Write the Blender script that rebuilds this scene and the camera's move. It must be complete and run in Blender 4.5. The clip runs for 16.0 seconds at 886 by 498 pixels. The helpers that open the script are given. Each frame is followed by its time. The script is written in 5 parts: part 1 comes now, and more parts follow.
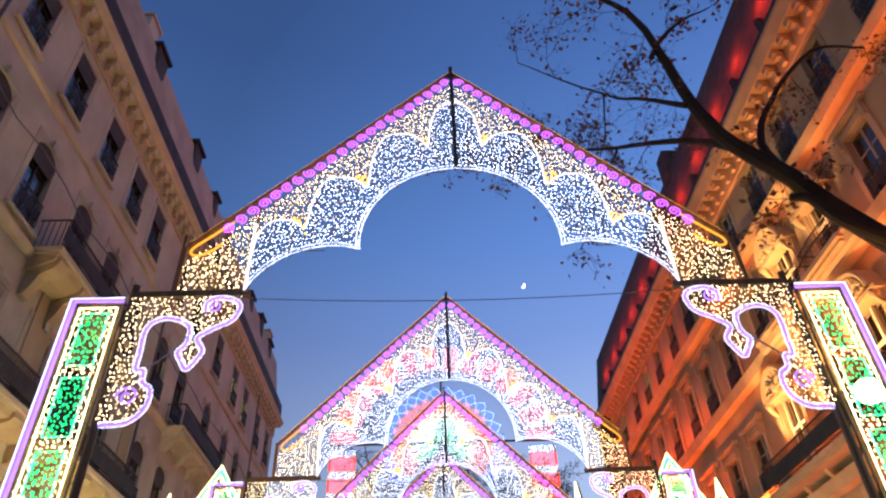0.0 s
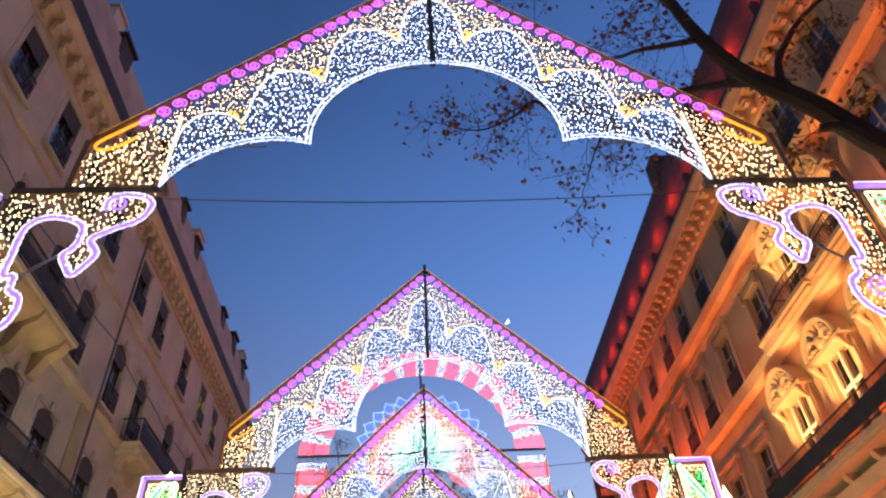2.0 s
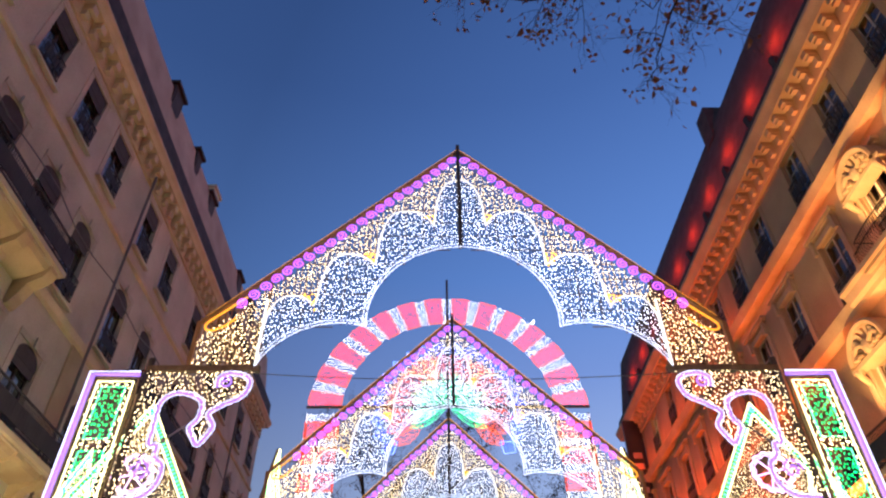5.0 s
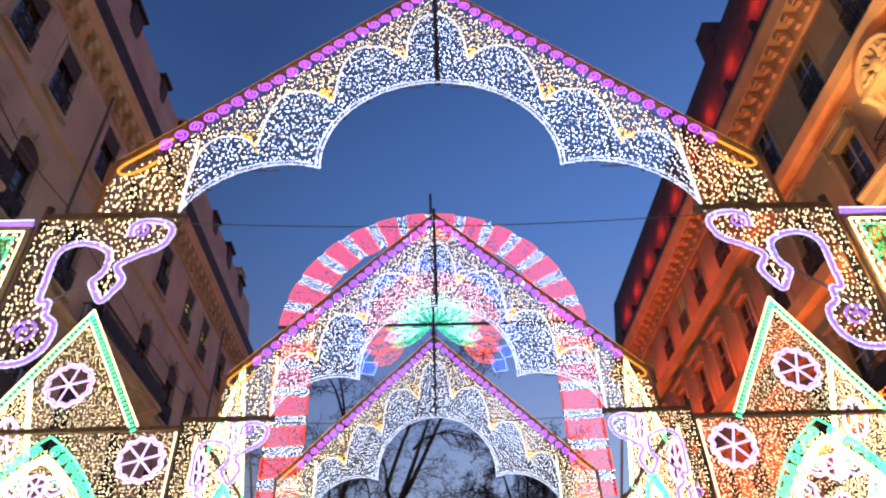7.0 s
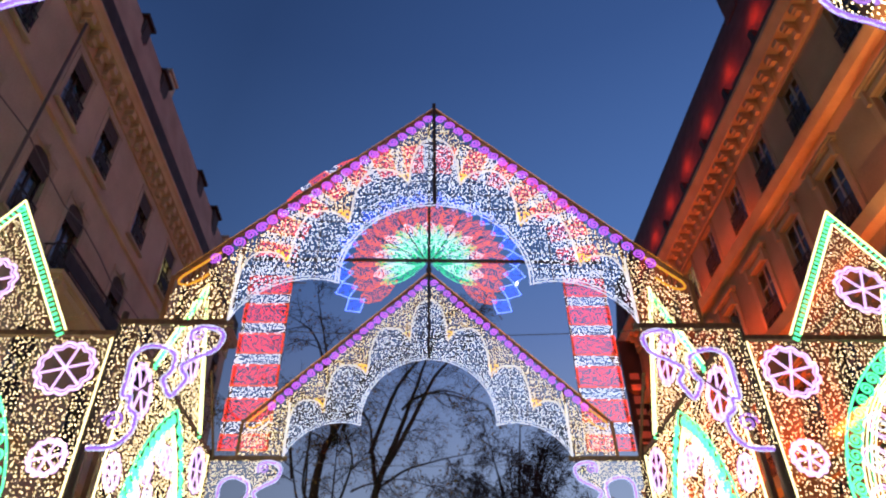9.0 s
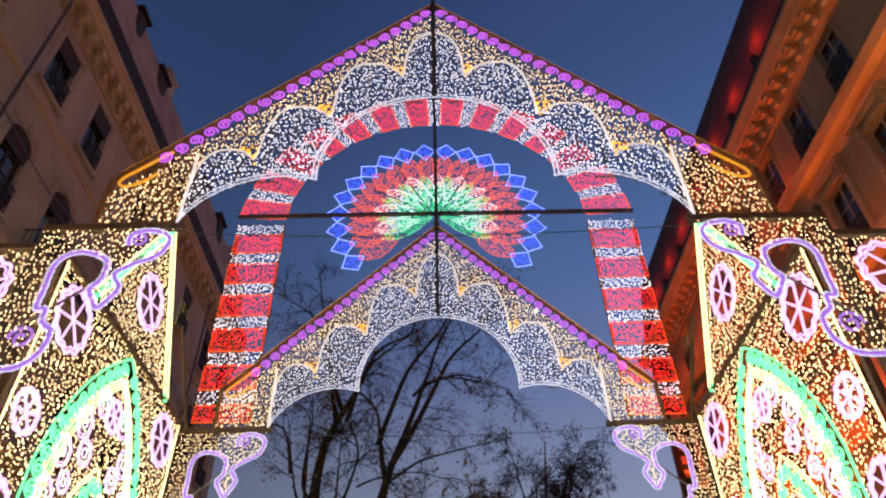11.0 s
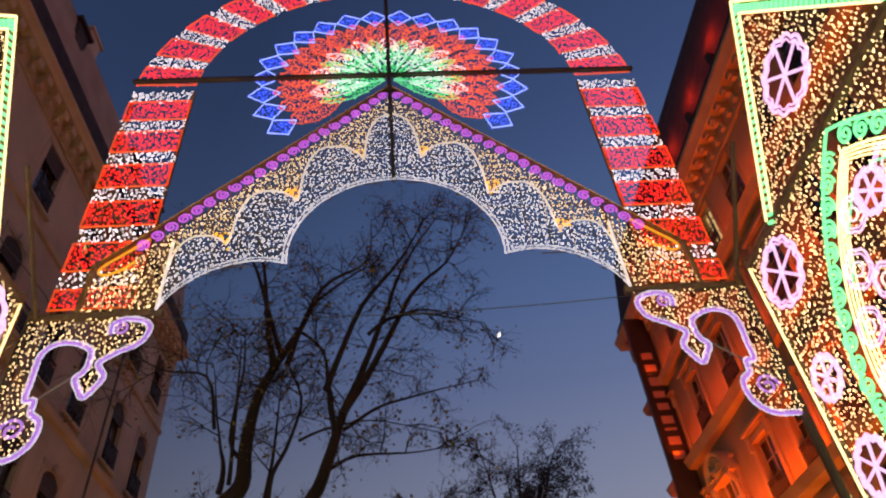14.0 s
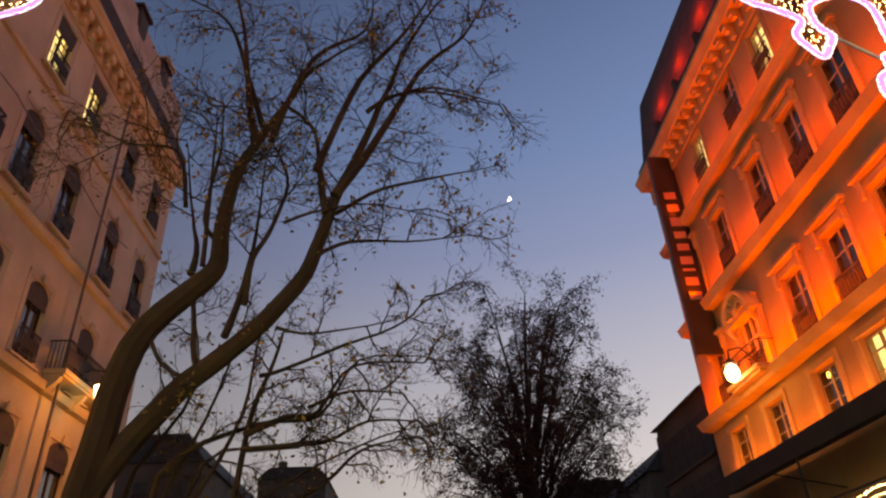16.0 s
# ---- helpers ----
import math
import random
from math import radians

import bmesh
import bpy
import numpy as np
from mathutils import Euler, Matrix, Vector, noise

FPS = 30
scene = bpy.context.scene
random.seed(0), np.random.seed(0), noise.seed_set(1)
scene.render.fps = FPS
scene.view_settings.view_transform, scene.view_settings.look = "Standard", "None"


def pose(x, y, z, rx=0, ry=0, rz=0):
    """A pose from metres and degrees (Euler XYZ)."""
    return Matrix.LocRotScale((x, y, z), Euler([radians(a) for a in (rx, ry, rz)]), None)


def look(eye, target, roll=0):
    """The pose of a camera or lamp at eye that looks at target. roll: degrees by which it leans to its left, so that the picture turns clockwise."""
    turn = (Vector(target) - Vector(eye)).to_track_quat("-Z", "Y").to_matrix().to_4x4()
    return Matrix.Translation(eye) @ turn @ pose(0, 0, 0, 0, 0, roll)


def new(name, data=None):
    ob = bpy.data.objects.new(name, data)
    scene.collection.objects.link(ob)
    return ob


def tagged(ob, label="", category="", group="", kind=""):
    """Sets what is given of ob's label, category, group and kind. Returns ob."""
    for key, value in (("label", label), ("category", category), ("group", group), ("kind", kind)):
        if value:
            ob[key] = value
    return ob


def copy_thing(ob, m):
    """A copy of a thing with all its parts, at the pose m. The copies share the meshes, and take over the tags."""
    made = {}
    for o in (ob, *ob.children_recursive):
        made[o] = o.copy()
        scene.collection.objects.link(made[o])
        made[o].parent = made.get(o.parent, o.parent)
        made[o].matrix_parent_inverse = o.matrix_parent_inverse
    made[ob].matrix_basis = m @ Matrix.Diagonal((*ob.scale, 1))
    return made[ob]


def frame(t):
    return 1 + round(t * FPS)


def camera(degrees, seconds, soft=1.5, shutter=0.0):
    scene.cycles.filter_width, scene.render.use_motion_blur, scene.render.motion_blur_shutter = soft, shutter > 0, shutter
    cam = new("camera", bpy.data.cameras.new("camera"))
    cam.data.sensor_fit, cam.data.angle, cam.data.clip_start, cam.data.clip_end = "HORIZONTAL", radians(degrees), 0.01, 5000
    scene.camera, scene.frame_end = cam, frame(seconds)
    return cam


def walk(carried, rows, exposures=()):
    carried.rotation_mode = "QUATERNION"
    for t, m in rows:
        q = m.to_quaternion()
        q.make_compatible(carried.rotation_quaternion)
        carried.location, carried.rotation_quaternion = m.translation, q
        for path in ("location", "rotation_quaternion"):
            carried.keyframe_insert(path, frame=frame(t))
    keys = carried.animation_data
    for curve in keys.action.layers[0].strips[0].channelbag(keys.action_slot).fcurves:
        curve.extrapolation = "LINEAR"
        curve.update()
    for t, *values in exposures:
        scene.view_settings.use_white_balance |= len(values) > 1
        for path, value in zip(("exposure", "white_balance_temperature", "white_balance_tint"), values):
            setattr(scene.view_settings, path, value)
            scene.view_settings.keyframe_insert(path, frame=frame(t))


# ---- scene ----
cam = camera(66.1, 16.0, soft=2.3)
METRES, EYE, TILT, LEAN, TURN = 20.0, 1.6, 37.9, 0.0, 0.0
PATH = [
    (0, (-0.464, 0.223, 1.439), (-0.413, 1.796, 2.673), -2.3),
    (0.5, (-0.44, 0.735, 1.46), (-0.402, 2.323, 2.674), -1.3),
    (1, (-0.403, 1.374, 1.432), (-0.333, 2.994, 2.602), -2.5),
    (1.5, (-0.346, 1.96, 1.443), (-0.327, 3.514, 2.703), -1.3),
    (2, (-0.331, 2.588, 1.429), (-0.23, 4.093, 2.743), -3.6),
    (2.5, (-0.363, 3.158, 1.439), (-0.305, 4.631, 2.79), -2.9),
    (3, (-0.376, 3.733, 1.477), (-0.364, 5.203, 2.833), -0.8),
    (3.5, (-0.453, 4.308, 1.512), (-0.346, 5.825, 2.811), -2.9),
    (5.8, (-0.248, 6.954, 1.683), (-0.256, 8.456, 3.003), 0.3),
    (6, (-0.213, 7.174, 1.678), (-0.19, 8.682, 2.991), -1.1),
    (6.4, (-0.212, 7.649, 1.649), (-0.253, 9.175, 2.941), -1.2),
    (6.5, (-0.195, 7.759, 1.643), (-0.225, 9.305, 2.911), -0.7),
    (7, (-0.197, 8.405, 1.631), (-0.143, 9.981, 2.861), -2.2),
    (7.5, (-0.211, 9.005, 1.566), (-0.233, 10.554, 2.83), -1.6),
    (7.6, (-0.209, 9.135, 1.563), (-0.275, 10.676, 2.836), -1.0),
    (8, (-0.209, 9.681, 1.542), (-0.195, 11.233, 2.804), -1.8),
    (8.5, (-0.205, 10.335, 1.531), (-0.143, 11.943, 2.719), -2.5),
    (9, (-0.221, 10.999, 1.545), (-0.152, 12.576, 2.772), -0.9),
    (9.3, (-0.188, 11.403, 1.514), (-0.071, 12.927, 2.805), -3.0),
    (9.5, (-0.15, 11.563, 1.473), (-0.035, 13.138, 2.7), -2.1),
    (9.7, (-0.12, 11.79, 1.468), (-0.055, 13.396, 2.657), -1.8),
    (11.8, (0.015, 14.537, 1.424), (0.017, 16.016, 2.77), -2.0),
    (12, (0.001, 14.789, 1.431), (0.003, 16.27, 2.774), -2.6),
    (12.5, (-0.005, 15.357, 1.412), (0.002, 16.803, 2.793), -1.8),
    (13, (-0.03, 16.042, 1.436), (0.007, 17.519, 2.784), -3.4),
    (13.5, (-0.004, 16.695, 1.429), (0.082, 18.161, 2.787), -4.4),
    (14, (0.003, 17.386, 1.421), (0.138, 18.855, 2.771), -6.1),
    (14.5, (0.06, 18.01, 1.409), (0.088, 19.5, 2.743), -3.0),
    (15, (0.107, 18.668, 1.43), (0.14, 20.26, 2.64), -1.4),
    (15.5, (0.106, 19.273, 1.433), (0.131, 20.935, 2.546), -2.2),
    (16, (0.079, 19.948, 1.459), (0.168, 21.658, 2.492), -2.9),
]
EXPOSURES = [(0.0, 0.06, 6000, 14), (1.5, -0.04, 5950, 14), (3.5, -0.04, 5950, 14), (6.0, -0.16, 5900, 15), (7.0, -0.31, 5850, 15), (8.5, -0.68, 5950, 14), (9.2, -0.76, 6000, 15), (9.5, -0.86, 6100, 16), (12.0, -0.92, 7000, 21), (13.0, -0.97, 7050, 22), (14.2, -1.10, 7500, 22), (15.0, -0.72, 8200, 22), (15.5, -0.40, 9300, 21), (16.0, -0.06, 10000, 21)]
walk(cam, [(t, look(eye, target, roll)) for t, eye, target, roll in PATH], EXPOSURES)

# ---- sky, light and exposure ----
scene.view_settings.exposure = 0.0

world = bpy.data.worlds.new("dusk_sky")
scene.world = world
world.use_nodes = True
wn, wl = world.node_tree.nodes, world.node_tree.links
wn.clear()
coord = wn.new("ShaderNodeTexCoord")
split = wn.new("ShaderNodeSeparateXYZ")
ramp = wn.new("ShaderNodeValToRGB")
back = wn.new("ShaderNodeBackground")
wout = wn.new("ShaderNodeOutputWorld")
wl.new(coord.outputs["Generated"], split.inputs[0])
wl.new(split.outputs["Z"], ramp.inputs[0])
dusk = wn.new("ShaderNodeVectorMath")
dusk.operation = "DOT_PRODUCT"
dusk.inputs[1].default_value = (0.60, 0.72, 0.35)
wl.new(coord.outputs["Generated"], dusk.inputs[0])
lobe = wn.new("ShaderNodeMapRange")
lobe.inputs["From Min"].default_value, lobe.inputs["From Max"].default_value = 0.55, 1.0
lobe.inputs["To Min"].default_value, lobe.inputs["To Max"].default_value = 0.74, 1.60
wl.new(dusk.outputs["Value"], lobe.inputs["Value"])
wl.new(lobe.outputs[0], back.inputs[1])
wl.new(ramp.outputs[0], back.inputs[0])
wl.new(back.outputs[0], wout.inputs[0])
SKY = [(0.0, (0.42, 0.455, 0.56)), (0.12, (0.475, 0.535, 0.63)), (0.28, (0.325, 0.40, 0.55)), (0.50, (0.147, 0.230, 0.465)),
       (0.62, (0.092, 0.188, 0.440)), (0.80, (0.055, 0.120, 0.312)), (1.0, (0.038, 0.088, 0.245))]
while len(ramp.color_ramp.elements) < len(SKY):
    ramp.color_ramp.elements.new(0.5)
for el, (p, c) in zip(ramp.color_ramp.elements, SKY):
    el.position, el.color = p, (*c, 1)


def area_lamp(name, loc, rot, sx, sy, watts, colour):
    d = bpy.data.lights.new(name, "AREA")
    d.shape, d.size, d.size_y, d.energy, d.color = "RECTANGLE", sx, sy, watts, colour
    ob = new(name, d)
    ob.matrix_world = pose(*loc, *rot)
    return ob


def point_lamp(name, loc, watts, colour, radius=0.12):
    d = bpy.data.lights.new(name, "POINT")
    d.energy, d.color, d.shadow_soft_size = watts, colour, radius
    ob = new(name, d)
    ob.location = loc
    return ob


def spot_lamp(name, loc, aim, watts, degrees, colour):
    d = bpy.data.lights.new(name, "SPOT")
    d.energy, d.color, d.shadow_soft_size, d.spot_size, d.spot_blend = watts, colour, 0.06, radians(degrees), 0.6
    ob = new(name, d)
    ob.matrix_world = look(loc, aim)
    return ob


ORANGE, RED, WARM, AMBER = (1.0, 0.095, 0.002), (1.0, 0.03, 0.006), (1.0, 0.52, 0.15), (1.0, 0.44, 0.085)
# floodlight strips that stand on the ledges of the department store
for z, watts in ((9.15, 26), (12.78, 5), (14.05, 5), (16.95, 5), (20.42, 2.4)):
    area_lamp("ledge_floodlight", (11.72 if z < 10 or z == 14.05 else 12.05, 9.0, z), (180, 10, 0), 0.22, 41.0, 41 * watts, (1.0, 0.17, 0.015))
for z, watts in ((9.65, 36), (14.05, 15), (18.05, 11)):
    area_lamp("ledge_floodlight", (11.72, 38.6, z), (180, 10, 0), 0.22, 18.0, 18 * 1.75 * watts, ORANGE)
area_lamp("ledge_floodlight", (11.9, 12.5, 6.2), (180, 10, 0), 0.22, 24.0, 24 * 12, (1.0, 0.12, 0.008))
area_lamp("awning_floodlight", (11.9, 37.0, 6.75), (180, 6, 0), 0.2, 19.0, 500, (1.0, 0.20, 0.02))
for k in range(-4, 10):
    point_lamp("roof_spot", (12.02, 20.2 + 2.72 * k, 24.5), 105, RED, 0.1)
# warm floods on the central bay
for y, z, watts in ((16.72, 9.9, 900), (19.55, 9.9, 1100), (22.4, 9.9, 1100), (16.72, 14.4, 380), (19.55, 14.4, 800)):
    spot_lamp("bay_flood", (10.75, y, z), (12.4, y, z + 2.2), watts, 78, WARM)

# ---- materials ----


def mat_new(name):
    m = bpy.data.materials.new(name)
    m.use_nodes = True
    n = m.node_tree.nodes
    return m, n, m.node_tree.links, n["Principled BSDF"]


def surface(name, c1, c2, rough=0.8, scale=3.0, grain=40.0, bump=0.15, metal=0.0, streak=(1, 1, 1), vary=0.0):
    """Two-scale procedural surface: stains and grain between two colours, with fine relief."""
    m, n, l, p = mat_new(name)
    tc = n.new("ShaderNodeTexCoord")
    mp = n.new("ShaderNodeMapping")
    mp.inputs["Scale"].default_value = streak
    l.new(tc.outputs["Object"], mp.inputs[0])
    a, b = n.new("ShaderNodeTexNoise"), n.new("ShaderNodeTexNoise")
    a.inputs["Scale"].default_value, a.inputs["Detail"].default_value = scale * 0.35, 6
    b.inputs["Scale"].default_value, b.inputs["Detail"].default_value = grain, 3
    l.new(mp.outputs[0], a.inputs["Vector"])
    l.new(mp.outputs[0], b.inputs["Vector"])
    add = n.new("ShaderNodeMath")
    add.operation = "MULTIPLY_ADD"
    l.new(b.outputs[0], add.inputs[0])
    add.inputs[1].default_value = 0.35
    l.new(a.outputs[0], add.inputs[2])
    last = add.outputs[0]
    if vary:
        info = n.new("ShaderNodeObjectInfo")
        ma = n.new("ShaderNodeMath")
        ma.operation = "MULTIPLY_ADD"
        l.new(info.outputs["Random"], ma.inputs[0])
        ma.inputs[1].default_value = vary
        l.new(last, ma.inputs[2])
        last = ma.outputs[0]
    r = n.new("ShaderNodeValToRGB")
    r.color_ramp.elements[0].position, r.color_ramp.elements[0].color = 0.42, (*c1, 1)
    r.color_ramp.elements[1].position, r.color_ramp.elements[1].color = 0.88 + vary, (*c2, 1)
    l.new(last, r.inputs[0])
    l.new(r.outputs[0], p.inputs["Base Color"])
    p.inputs["Roughness"].default_value, p.inputs["Metallic"].default_value = rough, metal
    if bump:
        bp = n.new("ShaderNodeBump")
        bp.inputs["Strength"].default_value, bp.inputs["Distance"].default_value = bump, 0.03
        l.new(add.outputs[0], bp.inputs["Height"])
        l.new(bp.outputs[0], p.inputs["Normal"])
    return m


def glow(name, colour, strength, vary=0.0):
    """A small lamp's glowing cap; vary dims single lamps of one string."""
    m, n, l, p = mat_new(name)
    p.inputs["Base Color"].default_value = (*[min(0.8, c) for c in colour], 1)
    p.inputs["Emission Color"].default_value = (*colour, 1)
    p.inputs["Emission Strength"].default_value = strength
    if vary:
        g = n.new("ShaderNodeNewGeometry")
        mr = n.new("ShaderNodeMapRange")
        mr.inputs["To Min"].default_value, mr.inputs["To Max"].default_value = strength * (1 - vary), strength * (1 + vary)
        l.new(g.outputs["Random Per Island"], mr.inputs["Value"])
        l.new(mr.outputs[0], p.inputs["Emission Strength"])
    m.cycles.emission_sampling = "NONE"
    return m


M_GOLD = glow("gold_led", (1.0, 0.76, 0.38), 7.3, 0.65)
M_AMBER = glow("amber_led", (1.0, 0.50, 0.03), 4.0, 0.4)
M_WHITE = glow("white_led", (0.82, 0.88, 1.0), 7.0, 0.6)
M_RED = glow("red_led", (1.0, 0.022, 0.016), 7.2, 0.5)
M_GREEN = glow("green_led", (0.012, 0.72, 0.17), 4.0, 0.5)
M_BLUE = glow("blue_led", (0.018, 0.075, 1.0), 8.0, 0.5)
M_ORANGE = glow("orange_led", (1.0, 0.10, 0.01), 4.8, 0.5)
R_WHITE = glow("white_rope_light", (0.74, 0.79, 1.0), 2.2)
R_CREAM = glow("cream_rope_light", (1.0, 0.93, 0.84), 1.35)
R_LILAC = glow("lilac_rope_light", (0.44, 0.22, 1.0), 1.15)
R_PURPLE = glow("purple_coil_light", (0.60, 0.13, 1.0), 2.4)
R_GOLD = glow("gold_rope_light", (1.0, 0.42, 0.03), 1.4)
R_YELLOW = glow("yellow_rope_light", (1.0, 0.84, 0.38), 4.6)
R_GREEN = glow("green_coil_light", (0.11, 0.95, 0.37), 3.3)
R_MINT = glow("mint_rope_light", (0.20, 0.90, 0.55), 1.5)
R_PINK = glow("pink_rope_light", (0.84, 0.56, 1.0), 2.4)
R_BLUE = glow("blue_rope_light", (0.24, 0.38, 1.0), 5.0)
R_ORANGE = glow("orange_rope_light", (1.0, 0.13, 0.02), 1.7)
M_WARMPANE = glow("lit_room", (1.0, 0.78, 0.32), 1.9)
M_GLOBE = glow("lamp_globe", (1.0, 0.80, 0.50), 9.0)
M_MOON = glow("moonlight", (1.0, 1.0, 0.95), 6.0)

M_WOOD = surface("brown_painted_timber", (0.10, 0.06, 0.035), (0.20, 0.125, 0.07), 0.65, 4, 60, 0.2, streak=(8, 8, 1))
# brown of the glow between the gold lamps, given to an added net
M_NET = surface("amber_glow_net", (0.16, 0.085, 0.03), (0.30, 0.17, 0.06), 0.7, 6, 60, 0.0)
M_RAFTER = surface("orange_brown_timber", (0.20, 0.10, 0.04), (0.36, 0.19, 0.08), 0.6, 4, 60, 0.2, streak=(8, 8, 1))
M_YELLOW_STONE = surface("yellowish_limestone", (0.31, 0.25, 0.135), (0.46, 0.385, 0.225), 0.88, 2.2, 18, 0.3)
M_MAST = surface("dark_mast", (0.035, 0.026, 0.022), (0.08, 0.06, 0.05), 0.6, 4, 50, 0.1)
M_CABLE = surface("steel_cable", (0.06, 0.06, 0.06), (0.12, 0.12, 0.12), 0.5, 4, 50, 0.0)
M_STONE_L = surface("grey_beige_limestone", (0.345, 0.315, 0.238), (0.53, 0.49, 0.375), 0.9, 1.6, 14, 0.35)
M_TRIM_L = surface("pale_limestone_trim", (0.365, 0.318, 0.212), (0.53, 0.47, 0.33), 0.85, 2.5, 20, 0.25)
M_STONE_R = surface("ochre_limestone", (0.26, 0.175, 0.10), (0.40, 0.285, 0.17), 0.9, 1.6, 14, 0.35)
M_TRIM_R = surface("carved_limestone", (0.33, 0.232, 0.135), (0.51, 0.375, 0.235), 0.85, 2.5, 20, 0.25)
M_SLATE = surface("slate_roof", (0.018, 0.017, 0.018), (0.05, 0.045, 0.045), 0.85, 6, 40, 0.4)
# pale tone puts the lamplight on the arch braces into their colour
M_LIT_BRACE = surface("pale_lit_brace", (0.22, 0.20, 0.19), (0.36, 0.33, 0.31), 0.5, 3, 30, 0.1, metal=0.3)
M_ROOF_L = surface("pale_mansard_stucco", (0.28, 0.215, 0.165), (0.43, 0.345, 0.275), 0.85, 2, 20, 0.3)
M_IRON = surface("black_wrought_iron", (0.010, 0.009, 0.009), (0.030, 0.027, 0.025), 0.75, 5, 60, 0.1)
M_FRAME = surface("dark_window_paint", (0.025, 0.02, 0.018), (0.06, 0.05, 0.045), 0.8, 5, 60, 0.1)
M_FRAME_R = surface("grey_window_paint", (0.20, 0.17, 0.14), (0.34, 0.30, 0.25), 0.5, 5, 60, 0.1)
M_WHITE_PAINT = surface("cream_window_paint", (0.55, 0.50, 0.42), (0.72, 0.67, 0.58), 0.5, 5, 60, 0.1)
M_NET_GREY = surface("dark_grey_net", (0.045, 0.045, 0.05), (0.10, 0.10, 0.11), 0.7, 6, 60, 0.0)
M_ROOM = surface("dim_room_curtain", (0.10, 0.10, 0.11), (0.52, 0.50, 0.52), 0.95, 3, 30, 0.2, streak=(6, 6, 0.6), vary=0.25)
M_ROOM_R = surface("dark_store_room", (0.03, 0.028, 0.026), (0.13, 0.11, 0.09), 0.95, 3, 30, 0.2, streak=(6, 6, 0.6), vary=0.25)
# bark and twigs near black: the trees' dusk silhouette is put into their colour
M_BARK = surface("mottled_silhouette_bark", (0.007, 0.005, 0.004), (0.026, 0.017, 0.011), 0.9, 5, 35, 0.7)
M_TWIG = surface("silhouette_twigs", (0.008, 0.006, 0.005), (0.026, 0.019, 0.014), 0.9, 5, 35, 0.0)
M_LEAF = surface("yellow_brown_leaves", (0.07, 0.045, 0.018), (0.22, 0.14, 0.035), 0.8, 8, 30, 0.0)
M_LEAF_B = surface("red_brown_leaves", (0.07, 0.032, 0.018), (0.19, 0.085, 0.045), 0.8, 8, 30, 0.0)
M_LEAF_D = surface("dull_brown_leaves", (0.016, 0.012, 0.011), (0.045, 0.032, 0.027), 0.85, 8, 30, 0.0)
M_PAVING = surface("granite_paving", (0.10, 0.10, 0.10), (0.20, 0.19, 0.18), 0.75, 1.2, 30, 0.2)
M_SIGN = surface("black_sign_panel", (0.012, 0.010, 0.010), (0.035, 0.028, 0.026), 0.45, 3, 30, 0.05)
M_SIGNBAR = surface("pink_sign_bars", (0.34, 0.17, 0.15), (0.48, 0.27, 0.24), 0.5, 3, 30, 0.0)
M_AWNING = surface("black_canvas", (0.012, 0.011, 0.011), (0.03, 0.026, 0.025), 0.85, 3, 60, 0.2)
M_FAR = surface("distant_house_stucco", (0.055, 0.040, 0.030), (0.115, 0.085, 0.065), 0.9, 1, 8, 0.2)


def glass_material():
    m, n, l, p = mat_new("window_glass")
    p.inputs["Base Color"].default_value = (0.75, 0.8, 0.82, 1)
    p.inputs["Roughness"].default_value = 0.04
    p.inputs["Transmission Weight"].default_value = 1.0
    p.inputs["IOR"].default_value = 1.45
    return m


M_GLASS = glass_material()

# ---- mesh helpers ----


def thing(name, label, category, group="", kind=""):
    return tagged(new(name), label, category, group, kind)


def part(name, bm, material, parent=None, label="", kind=""):
    """Links a bmesh, or a finished mesh, as one mesh object under a thing or a part."""
    if isinstance(bm, bmesh.types.BMesh):
        me = bpy.data.meshes.new(name)
        bm.normal_update()
        bm.to_mesh(me)
        bm.free()
    else:
        me = bm
    if not me.materials:
        me.materials.append(material)
    ob = new(name, me)
    ob.parent = parent
    return tagged(ob, label, kind=kind)


def box(bm, x0, x1, y0, y1, z0, z1):
    v = [bm.verts.new((x, y, z)) for z in (z0, z1) for y in (y0, y1) for x in (x0, x1)]
    for f in ((0, 2, 3, 1), (4, 5, 7, 6), (0, 1, 5, 4), (2, 6, 7, 3), (0, 4, 6, 2), (1, 3, 7, 5)):
        bm.faces.new([v[i] for i in f])


def boxes(*dims):
    bm = bmesh.new()
    for d in dims:
        box(bm, *d)
    return bm


def prism(bm, poly, y0, y1):
    """A polygon in x, z drawn out along y."""
    a = [bm.verts.new((x, y0, z)) for x, z in poly]
    b = [bm.verts.new((x, y1, z)) for x, z in poly]
    bm.faces.new(a)
    bm.faces.new(b[::-1])
    for i in range(len(poly)):
        j = (i + 1) % len(poly)
        bm.faces.new((a[j], a[i], b[i], b[j]))


